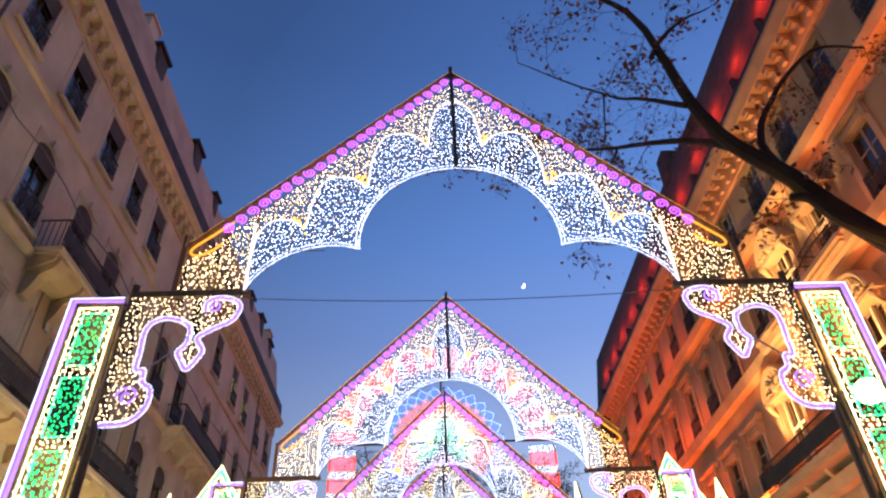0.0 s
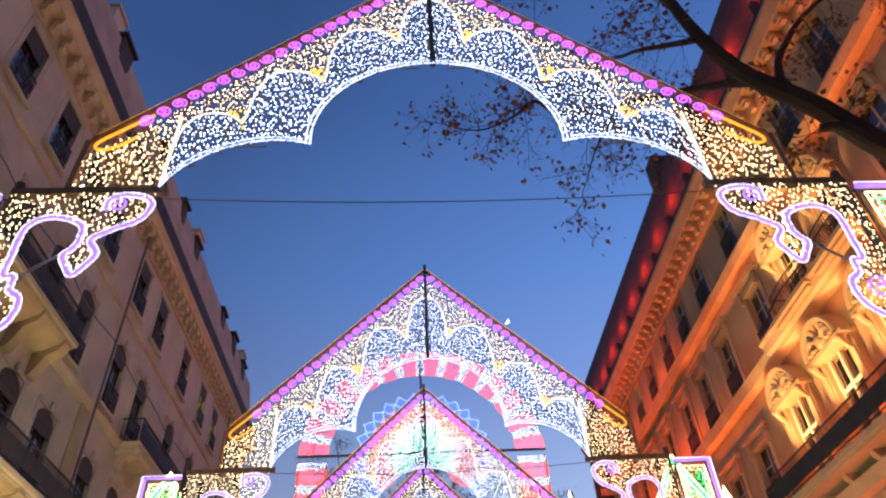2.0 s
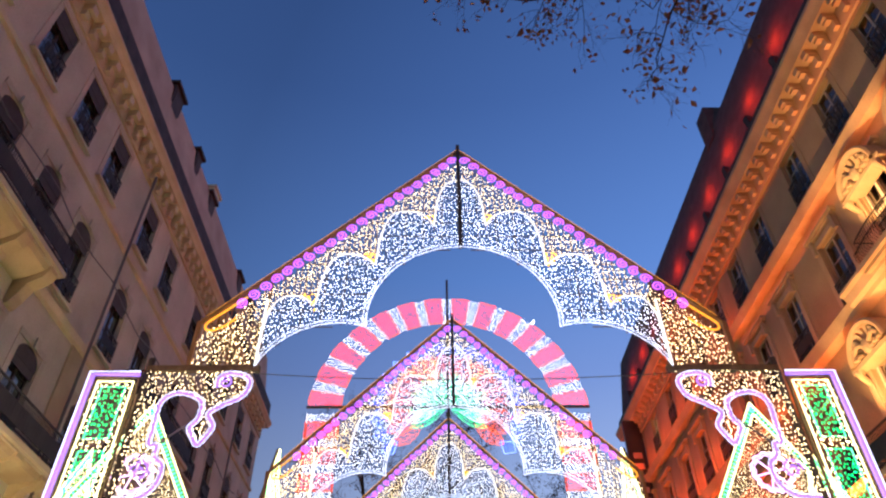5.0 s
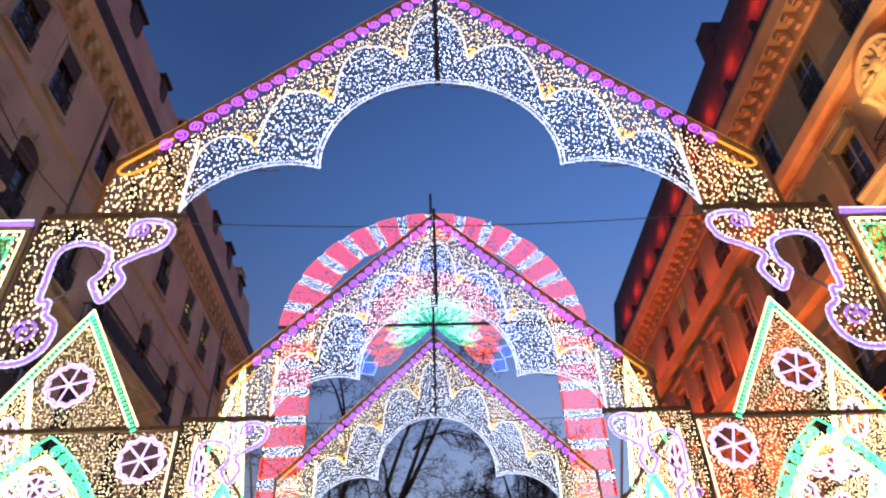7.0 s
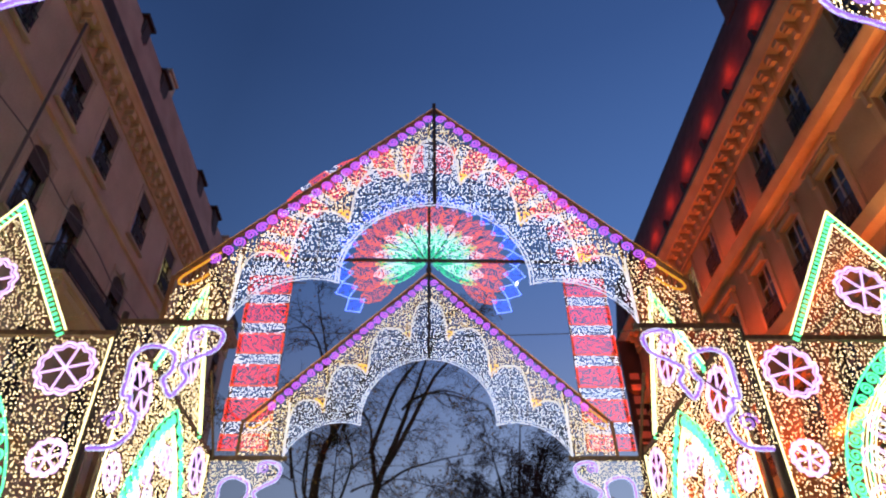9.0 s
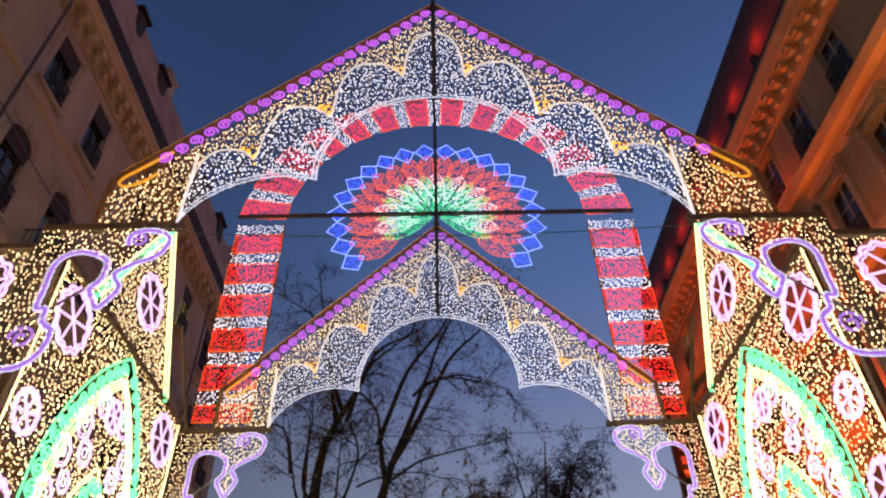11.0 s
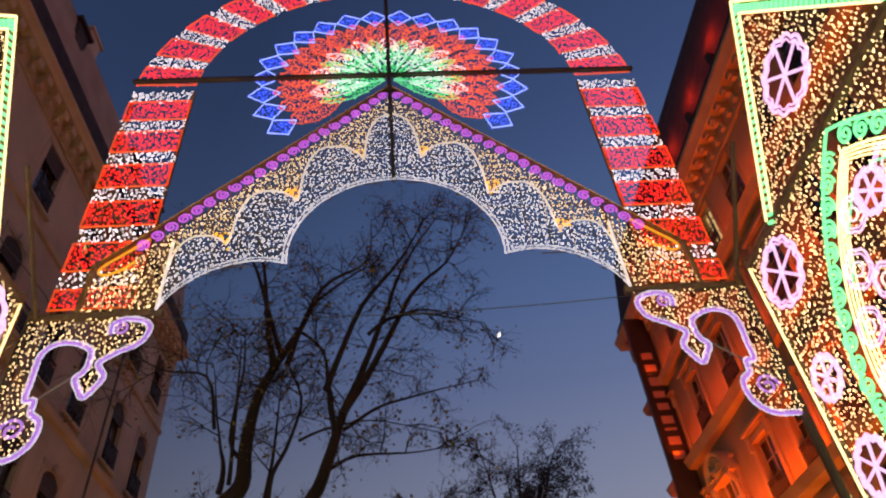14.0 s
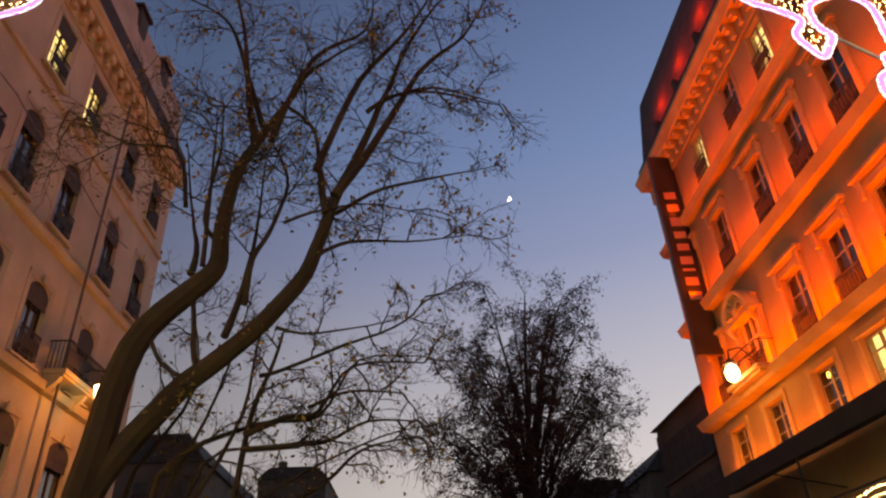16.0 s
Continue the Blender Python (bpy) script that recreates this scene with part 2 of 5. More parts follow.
def tube(bm, pts, r0, r1=None, sides=5, closed=False):
    """A round cord along the points, tapering from r0 to r1."""
    pts = [Vector(p) for p in pts]
    r1 = r0 if r1 is None else r1
    count, rings, up = len(pts), [], Vector((0.13, 1, 0.07)).normalized()
    for i, p in enumerate(pts):
        a = pts[i - 1] if i or closed else p
        b = pts[(i + 1) % count] if i < count - 1 or closed else p
        d = (b - a).normalized()
        u = d.cross(up)
        if u.length < 0.05:
            u = d.cross(Vector((1, 0, 0)))
        u.normalize()
        w = d.cross(u)
        r = r0 + (r1 - r0) * i / max(1, count - 1)
        rings.append([bm.verts.new(p + r * (math.cos(2 * math.pi * k / sides) * u + math.sin(2 * math.pi * k / sides) * w)) for k in range(sides)])
    for i in range(count if closed else count - 1):
        a, b = rings[i], rings[(i + 1) % count]
        for k in range(sides):
            bm.faces.new((a[k], a[(k + 1) % sides], b[(k + 1) % sides], b[k]))
    if not closed:
        bm.faces.new(rings[0][::-1])
        bm.faces.new(rings[-1])


def cord(pts, r, sides=5, closed=False):
    """A tube through (x, z) points that lie in the plane of a light panel."""
    bm = bmesh.new()
    tube(bm, [(x, -0.03, z) for x, z in pts], r, sides=sides, closed=closed)
    return bm


def along(pts, step):
    """Points at even steps along a line of (x, z) points."""
    p = np.array(pts, float)
    s = np.concatenate(([0], np.cumsum(np.linalg.norm(np.diff(p, axis=0), axis=1))))
    t = np.arange(0, s[-1], step)
    return np.stack((np.interp(t, s, p[:, 0]), np.interp(t, s, p[:, 1])), 1)


def bead_string(name, pts, material, step=0.024, size=0.0095):
    return bulbs(name, along(pts, step), material, size, size * 1.15, 9, 0.012)


OCTA = np.array([(1, 0, 0), (-1, 0, 0), (0, 1, 0), (0, -1, 0), (0, 0, 1), (0, 0, -1)], float)
OCTF = np.array([(0, 2, 4), (2, 1, 4), (1, 3, 4), (3, 0, 4), (2, 0, 5), (1, 2, 5), (3, 1, 5), (0, 3, 5)])


def bulbs(name, xz, material, size=0.0092, tall=0.0178, seed=1, deep=0.05):
    """A mesh of small elongated lamps at (x, z) points of a panel; each is a closed bead of eight faces."""
    rng = np.random.default_rng(seed)
    count = len(xz)
    s = rng.uniform(0.75, 1.3, (count, 1, 1))
    base = OCTA[None] * np.array((size, size, tall))[None, None] * s
    tilt = rng.normal(0, 0.35, (count, 1))
    px = base[:, :, 0] * np.cos(tilt) + base[:, :, 2] * np.sin(tilt)
    pz = -base[:, :, 0] * np.sin(tilt) + base[:, :, 2] * np.cos(tilt)
    py = base[:, :, 1] + rng.uniform(-deep, 0.0, (count, 1)) - (0.03 if deep < 0.02 else 0.0)
    v = np.stack((px + xz[:, :1], py, pz + xz[:, 1:]), 2).reshape(-1, 3)
    f = (OCTF[None] + 6 * np.arange(count)[:, None, None]).reshape(-1, 3)
    me = bpy.data.meshes.new(name)
    me.from_pydata(v.tolist(), [], f.tolist())
    me.materials.append(material)
    return me


def scatter(x0, x1, z0, z1, step, inside, seed):
    """Jittered rows of points for which inside(x, z) holds."""
    rng = np.random.default_rng(seed)
    xs, zs = np.arange(x0, x1, step), np.arange(z0, z1, step * 1.15)
    gx, gz = np.meshgrid(xs, zs)
    gx = gx + (np.arange(len(zs)) % 2)[:, None] * step * 0.5
    gx = gx + rng.uniform(-0.36, 0.36, gx.shape) * step
    gz = gz + rng.uniform(-0.40, 0.40, gz.shape) * step
    p = np.stack((gx.ravel(), gz.ravel()), 1)
    return p[inside(p[:, 0], p[:, 1])]


def in_poly(x, z, poly):
    res = np.zeros(x.shape, bool)
    for i in range(len(poly)):
        (xa, za), (xb, zb) = poly[i - 1], poly[i]
        if za != zb:
            res ^= ((za > z) != (zb > z)) & (x < (xb - xa) * (z - za) / (zb - za) + xa)
    return res


def arc3(a, b, c, n):
    """Points of the circle's arc from a through b to c."""
    (ax, az), (bx, bz), (cx, cz) = a, b, c
    d = 2 * (ax * (bz - cz) + bx * (cz - az) + cx * (az - bz))
    ux = ((ax * ax + az * az) * (bz - cz) + (bx * bx + bz * bz) * (cz - az) + (cx * cx + cz * cz) * (az - bz)) / d
    uz = ((ax * ax + az * az) * (cx - bx) + (bx * bx + bz * bz) * (ax - cx) + (cx * cx + cz * cz) * (bx - ax)) / d
    r = math.hypot(ax - ux, az - uz)
    t0, tb, t1 = (math.atan2(q[1] - uz, q[0] - ux) for q in (a, b, c))
    while tb < t0:
        tb += 2 * math.pi
    while t1 < t0:
        t1 += 2 * math.pi
    if tb > t1:
        t1 -= 2 * math.pi
    return [(ux + r * math.cos(t0 + (t1 - t0) * i / n), uz + r * math.sin(t0 + (t1 - t0) * i / n)) for i in range(n + 1)]


def smooth(pts, n=4):
    """A rounded line through the points (Catmull-Rom)."""
    out, p = [], [np.array(q, float) for q in pts]
    for i in range(len(p) - 1):
        a, b, c, d = p[max(i - 1, 0)], p[i], p[i + 1], p[min(i + 2, len(p) - 1)]
        for k in range(n):
            t = k / n
            out.append(tuple(0.5 * (2 * b + (c - a) * t + (2 * a - 5 * b + 4 * c - d) * t * t + (3 * b - a - 3 * c + d) * t ** 3)))
    return out + [tuple(p[-1])]


def mirrored(pts):
    return [(-x, z) for x, z in pts]


# ---- gable arches of lights ----
APEX, EAVE_X, EAVE_Z, BEAM, SPRING, CUSP = 10.58, 3.52, 7.08, 6.33, 2.73, (1.33, 6.96)
SLOPE = (APEX - EAVE_Z) / EAVE_X
MAST = 4.12

CENTRE_ARC = arc3((-CUSP[0], CUSP[1]), (0, 8.40), CUSP, 36)
SIDE_ARC = arc3(CUSP, (2.02, 6.97), (SPRING, BEAM + 0.02), 22)
OPENING = mirrored(SIDE_ARC[::-1]) + CENTRE_ARC[1:-1] + SIDE_ARC
OPEN_X, OPEN_Z = np.array([p[0] for p in OPENING]), np.array([p[1] for p in OPENING])
LOBES = [(-0.40, 0.40, 9.86, 8.74, 8.74), (0.40, 1.26, 9.15, 8.74, 7.95), (1.26, 2.06, 8.26, 7.95, 7.18), (2.06, SPRING, 7.48, 7.18, 6.80)]


def scallop_height(x):
    x = np.abs(x)
    z = np.full(x.shape, 0.0)
    for a, b, top, za, zb in LOBES:
        s = np.clip(1 - np.abs((2 * x - a - b) / (b - a)) ** 2.6, 0, 1) ** 0.5
        base = za + (zb - za) * np.clip((x - a) / (b - a), 0, 1)
        z = np.where((x >= a) & (x <= b), base + (top - base) * s, z)
    return z


def rafter_height(x):
    return APEX - SLOPE * np.abs(x)


def spiral(turns, r0, r1, n):
    return [((r0 + (r1 - r0) * i / n) * math.cos(2 * math.pi * turns * i / n), (r0 + (r1 - r0) * i / n) * math.sin(2 * math.pi * turns * i / n)) for i in range(n + 1)]


def coil_mesh(name, material, r=0.075, wire=0.017):
    bm = cord(spiral(1.75, r, r * 0.14, 28), wire, 4)
    me = bpy.data.meshes.new(name)
    bm.to_mesh(me)
    bm.free()
    me.materials.append(material)
    return me


COIL_PURPLE = coil_mesh("coil", R_PURPLE, 0.088, 0.0095)
COIL_GREEN = coil_mesh("coil", R_GREEN, 0.102, 0.0155)

SCROLL = [(3.15, 6.04), (3.15, 6.16), (3.03, 6.23), (2.82, 6.19), (2.74, 6.08), (2.81, 5.9), (3.01, 5.79), (3.16, 5.69), (3.17, 5.62), (3.09, 5.49), (3.15, 5.36), (3.23, 5.25), (3.31, 5.36), (3.37, 5.48),
          (3.29, 5.60), (3.31, 5.84), (3.59, 5.95), (3.8, 5.83), (3.81, 5.47), (3.8, 5.26), (3.71, 5.25), (3.69, 5.1), (3.58, 5.0), (3.59, 4.78), (3.75, 4.62), (4.04, 4.6)]


def gable_arch():
    a = thing("gable_arch", "gabled illumination arch of gold and white lights with purple coils", "light arch", "illumination arches over the street")
    # timber frame
    for s in (-1, 1):
        bm = bmesh.new()
        prism(bm, [(0, APEX), (s * (EAVE_X + 0.05), EAVE_Z - 0.05), (s * (EAVE_X + 0.05), EAVE_Z + 0.0), (0, APEX + 0.05)], -0.04, 0.04)
        bmesh.ops.recalc_face_normals(bm, faces=bm.faces[:])
        part("rafter", bm, M_RAFTER, a, "orange-brown timber rafter")
        part("tie_beam", boxes((min(s * 2.66, s * MAST), max(s * 2.66, s * MAST), -0.02, 0.05, BEAM - 0.05, BEAM + 0.03)), M_WOOD, a)
        part("strut", boxes((s * SPRING - 0.022, s * SPRING + 0.022, 0.0, 0.05, BEAM, rafter_height(SPRING))), M_WOOD, a)
        bm = bmesh.new()
        tube(bm, [(s * MAST, 0.06, 0), (s * MAST, 0.06, 6.5)], 0.055, 0.045, 8)
        part("mast", bm, M_MAST, a, "dark round mast")
        bm = bmesh.new()
        tube(bm, [(s * 2.98, 0.03, 5.95), (s * 4.0, 0.03, 5.05)], 0.014, sides=5)
        part("brace", bm, M_LIT_BRACE, a)
        # ropes
        inner = [(s * x, z) for x, z in SIDE_ARC]
        part("rope_light", bead_string("rope_light", inner, R_WHITE, 0.022, 0.0108), R_WHITE, a, kind="stuff")
        part("rope_light", bead_string("rope_light", [(x + s * 0.02, z + 0.045) for x, z in inner[1:-1]], R_WHITE, 0.024, 0.010), R_WHITE, a, kind="stuff")
        part("rope_light", cord([(s * SPRING, BEAM + 0.03), (s * SPRING, 7.42)], 0.016), R_CREAM, a)
        xs = np.linspace(0.0, SPRING, 90)
        part("scallop_rope", cord(list(zip(s * xs, scallop_height(xs))), 0.010, 4), R_CREAM, a)
        pts = smooth([(s * x, z) for x, z in SCROLL], 4)
        part("scroll_tube", cord(pts, 0.021, 6), R_LILAC, a, "lilac glowing scroll tube")
        for off in (-1, 1):
            p = np.array(pts)
            d = np.gradient(p, axis=0)
            d /= np.maximum(np.linalg.norm(d, axis=1, keepdims=True), 1e-6)
            q = p + off * 0.030 * np.stack((-d[:, 1], d[:, 0]), 1)
            part("scroll_edge", bead_string("scroll_edge", q, R_WHITE, 0.0185, 0.0085), R_WHITE, a, kind="stuff")
        c = spiral(1.4, 0.13, 0.03, 18)
        part("scroll_curl", cord([(s * (3.82 + x), 4.93 + z) for x, z in c], 0.016, 5), R_LILAC, a)
        hook = smooth([(3.02, 7.46), (3.30, 7.20), (3.48, 7.03), (3.50, 6.93), (3.40, 6.90), (3.24, 6.98), (3.12, 7.10)], 3)
        part("eave_scroll", cord([(s * x, z) for x, z in hook], 0.016, 5), R_GOLD, a, "amber scroll at the eave")
        part("end_board", boxes((min(s * 3.57, s * 3.63), max(s * 3.57, s * 3.63), -0.03, 0.03, BEAM + 0.03, 7.06)), M_RAFTER, a)
        part("scroll_curl", cord([(s * (3.06 + x), 6.10 + z) for x, z in spiral(1.4, 0.10, 0.02, 16)], 0.014, 5), R_LILAC, a)
        # coils along the rafter
        along = Vector((EAVE_X, 0, EAVE_Z - APEX)).normalized()
        for i in range(22):
            d = 0.15 + i * 0.2
            x, z = d * along.x, APEX - 0.13 + d * along.z - 0.03
            ob = part("coil", COIL_PURPLE, None, a)
            ob.location = (s * x, -0.02, z)
            ob.rotation_euler = (0, 0.7 * i, 0)
        e = np.linspace(0.0, EAVE_X, 2)
        part("edge_rope", cord([(s * x, float(rafter_height(x)) + 0.05) for x in e], 0.012, 4), R_GOLD, a)
    part("rope_light", bead_string("rope_light", CENTRE_ARC, R_WHITE, 0.022, 0.0108), R_WHITE, a, kind="stuff")
    part("rope_light", bead_string("rope_light", [(x * 1.035, 6.92 + (z - 6.92) * 1.035) for x, z in CENTRE_ARC], R_WHITE, 0.024, 0.010), R_WHITE, a, kind="stuff")
    part("king_post", boxes((-0.03, 0.03, -0.06, 0.03, 8.42, APEX + 0.14)), M_MAST, a)
    bm = bmesh.new()
    tube(bm, [(-SPRING + 5.46 * i / 16, 0.09, BEAM - 0.03 - 0.10 * (1 - (i / 8 - 1) ** 2)) for i in range(17)], 0.006, sides=5)
    part("tie_cable", bm, M_CABLE, a)
    # strings of small lamps
    field = scatter(-3.58, 3.58, BEAM, 10.5, 0.048, lambda x, z: (z < rafter_height(x) - 0.27) & (z > np.interp(x, OPEN_X, OPEN_Z, left=BEAM, right=BEAM) + 0.05) & (np.abs(x) < 3.56), 3)
    low = np.abs(field[:, 0]) < SPRING
    white = low & (field[:, 1] < scallop_height(field[:, 0]) - 0.02)
    cusps = np.zeros(len(field), bool)
    for cx, cz in ((0.40, 8.74), (1.26, 7.95), (2.06, 7.18)):
        ax, dz = np.abs(np.abs(field[:, 0]) - cx), field[:, 1] - cz
        cusps |= (dz > -0.05) & (dz < 0.34) & (ax < 0.05 + 0.5 * dz)
    cusps &= ~white
    part("gold_lamp_string", bulbs("gold_lamp_string", field[~white & ~cusps], M_GOLD, 0.0065, 0.0142, seed=4), M_GOLD, a, "warm gold lamps", "stuff")
    part("white_lamp_string", bulbs("white_lamp_string", field[white], M_WHITE, 0.0066, 0.0128, seed=5), M_WHITE, a, "cool white lamps", "stuff")
    part("amber_lamp_string", bulbs("amber_lamp_string", field[cusps], M_AMBER, 0.016, 0.026, seed=6), M_AMBER, a, "amber lamps", "stuff")
    poly = SCROLL[4:] + [(MAST - 0.02, 4.62), (MAST - 0.02, 6.26), (2.72, 6.26)]
    brack = scatter(2.6, 4.1, 4.5, 6.26, 0.049, lambda x, z: in_poly(x, z, poly), 7)
    curl = np.array([(3.235, 5.40 + 0.05 * k) for k in range(3)] + [(3.20, 5.36), (3.27, 5.37)])
    brack = np.concatenate((brack, curl))
    for s in (-1, 1):
        part("bracket_lamp_string", bulbs("bracket_lamp_string", brack * np.array((s, 1)), M_GOLD, 0.0064, 0.0140, seed=8), M_GOLD, a, "gold lamps of the hanging bracket", "stuff")
    # thin laths that carry the strings
    bm = bmesh.new()
    for i in range(-12, 13):
        x = i * 0.28
        lo = float(np.interp(x, OPEN_X, OPEN_Z, left=BEAM, right=BEAM))
        hi = float(rafter_height(x))
        if hi > lo:
            box(bm, x - 0.007, x + 0.007, 0.012, 0.024, lo, hi)
    for k in range(14):
        z = BEAM + 0.28 * k + 0.1
        x1 = min(3.45, (APEX - z) / SLOPE)
        x0 = float(np.interp(z, *zip(*sorted((q[1], q[0]) for q in OPENING if q[0] >= 0)))) if z < 8.40 else 0.0
        for s in (-1, 1):
            box(bm, min(s * x0, s * x1), max(s * x0, s * x1), 0.024, 0.034, z - 0.006, z + 0.006)
    part("lath_grid", bm, M_WOOD, a, kind="stuff")
    # added net: brown slats stand in for the glow among the gold lamps
    bm = bmesh.new()
    for i in range(-44, 45):
        x = i * 0.08
        lo = float(scallop_height(np.array([x]))[0]) if abs(x) < SPRING else BEAM
        hi = float(rafter_height(x)) - 0.04
        if hi > lo + 0.05:
            box(bm, x - 0.007, x + 0.007, 0.002, 0.008, lo + 0.02, hi)
    part("glow_net", bm, M_NET, a, "added amber-brown net standing for the glow between gold lamps", "stuff")
    bm = bmesh.new()
    for i in range(-60, 61):
        x = i * 0.045
        lo, hi = float(np.interp(x, OPEN_X, OPEN_Z, left=BEAM, right=BEAM)), float(scallop_height(np.array([x]))[0])
        if abs(x) < SPRING and hi > lo + 0.05:
            box(bm, x - 0.007, x + 0.007, 0.002, 0.008, lo + 0.02, hi - 0.01)
    part("white_net", bm, M_NET_GREY, a, "dark grey carrying net", "stuff")
    # the same added glow slats behind the hanging brackets
    for s in (-1, 1):
        bm = bmesh.new()
        for i in range(18):
            x = 2.74 + 0.08 * i
            zs = [6.26 - 0.02 * k for k in range(84)]
            ok = in_poly(np.full(84, x), np.array(zs), poly)
            run = 0
            while run < 84 and ok[run]:
                run += 1
            if run > 3:
                box(bm, min(s * (x - 0.007), s * (x + 0.007)), max(s * (x - 0.007), s * (x + 0.007)), 0.002, 0.008, zs[run - 1], 6.28)
        part("glow_net", bm, M_NET, a, "added amber-brown net standing for the glow between gold lamps", "stuff")
    return a


def light_pillar(a, s):
    """Panel of green and gold lamps beside the mast of an arch, framed by a lilac rope."""
    x0, x1, top = MAST + 0.06, MAST + 0.66, 6.22
    sx = lambda pts: [(s * x, z) for x, z in pts]
    p = thing("light_pillar", "upright panel of green and gold lamps framed in lilac rope light", "light panel", "pillar panels beside the arches")
    part("board_frame", boxes(*[(min(s * u, s * v), max(s * u, s * v), 0.0, 0.03, 0, top) for u, v in ((x0, x0 + 0.03), (x1 - 0.03, x1))],
                              (min(s * x0, s * x1), max(s * x0, s * x1), 0.0, 0.03, top - 0.03, top)), M_WOOD, p)
    part("lilac_rope", cord(sx([(x0, top), (x1, top), (x1, 0.3)]), 0.034, 6), R_LILAC, p)
    part("white_rope", cord(sx([(x0, top + 0.045), (x1 + 0.045, top + 0.045), (x1 + 0.045, 0.3)]), 0.011, 4), R_WHITE, p)
    part("gold_rope", cord(sx([(x0 + 0.05, 0.3), (x0 + 0.05, top - 0.1), (x1 - 0.1, top - 0.1), (x1 - 0.1, 0.3)]), 0.012, 4), R_YELLOW, p)
    field = scatter(x0 + 0.08, x1 - 0.12, 0.4, top - 0.12, 0.05, lambda x, z: x > 0, 11)
    row = np.mod(top - 0.18 - field[:, 1], 0.86)
    green = (field[:, 0] > x0 + 0.14) & (field[:, 0] < x1 - 0.18) & (row < 0.70)
    m = np.array((s, 1))
    part("gold_lamp_string", bulbs("gold_lamp_string", field[~green] * m, M_GOLD, seed=12), M_GOLD, p, kind="stuff")
    part("green_lamp_string", bulbs("green_lamp_string", field[green] * m, M_GREEN, 0.0125, 0.021, seed=13), M_GREEN, p, kind="stuff")
    for k in range(6):
        zt = top - 0.18 - 0.86 * k
        part("green_rope", cord(sx([(x0 + 0.13, zt), (x1 - 0.17, zt), (x1 - 0.17, zt - 0.7), (x0 + 0.13, zt - 0.7)]), 0.010, 4, True), R_GREEN, p)
    return p


# ---- gabled side screens ----


def daisy(r, n=6, seg=72):
    return [(r * (0.90 + 0.12 * abs(math.sin(n * t + 0.4))) * math.cos(t), r * (0.90 + 0.12 * abs(math.sin(n * t + 0.4))) * math.sin(t)) for t in (2 * math.pi * i / seg for i in range(seg))]


def medallion(parent, x, z, r):
    bm = cord([(x + u, z + v) for u, v in daisy(r)], 0.021, 4, True)
    ob = part("medallion", bm, R_PINK, parent, "pink-white wheel medallion")
    part("inner_ring", cord([(x + 0.86 * u, z + 0.86 * v) for u, v in daisy(r, 6)], 0.011, 4, True), R_PINK, ob)
    for k in range(6):
        t = math.pi * k / 3 + 0.25
        part("spoke", cord([(x, z), (x + 0.9 * r * math.cos(t), z + 0.9 * r * math.sin(t))], 0.017, 4), R_PINK, ob)
    return ob


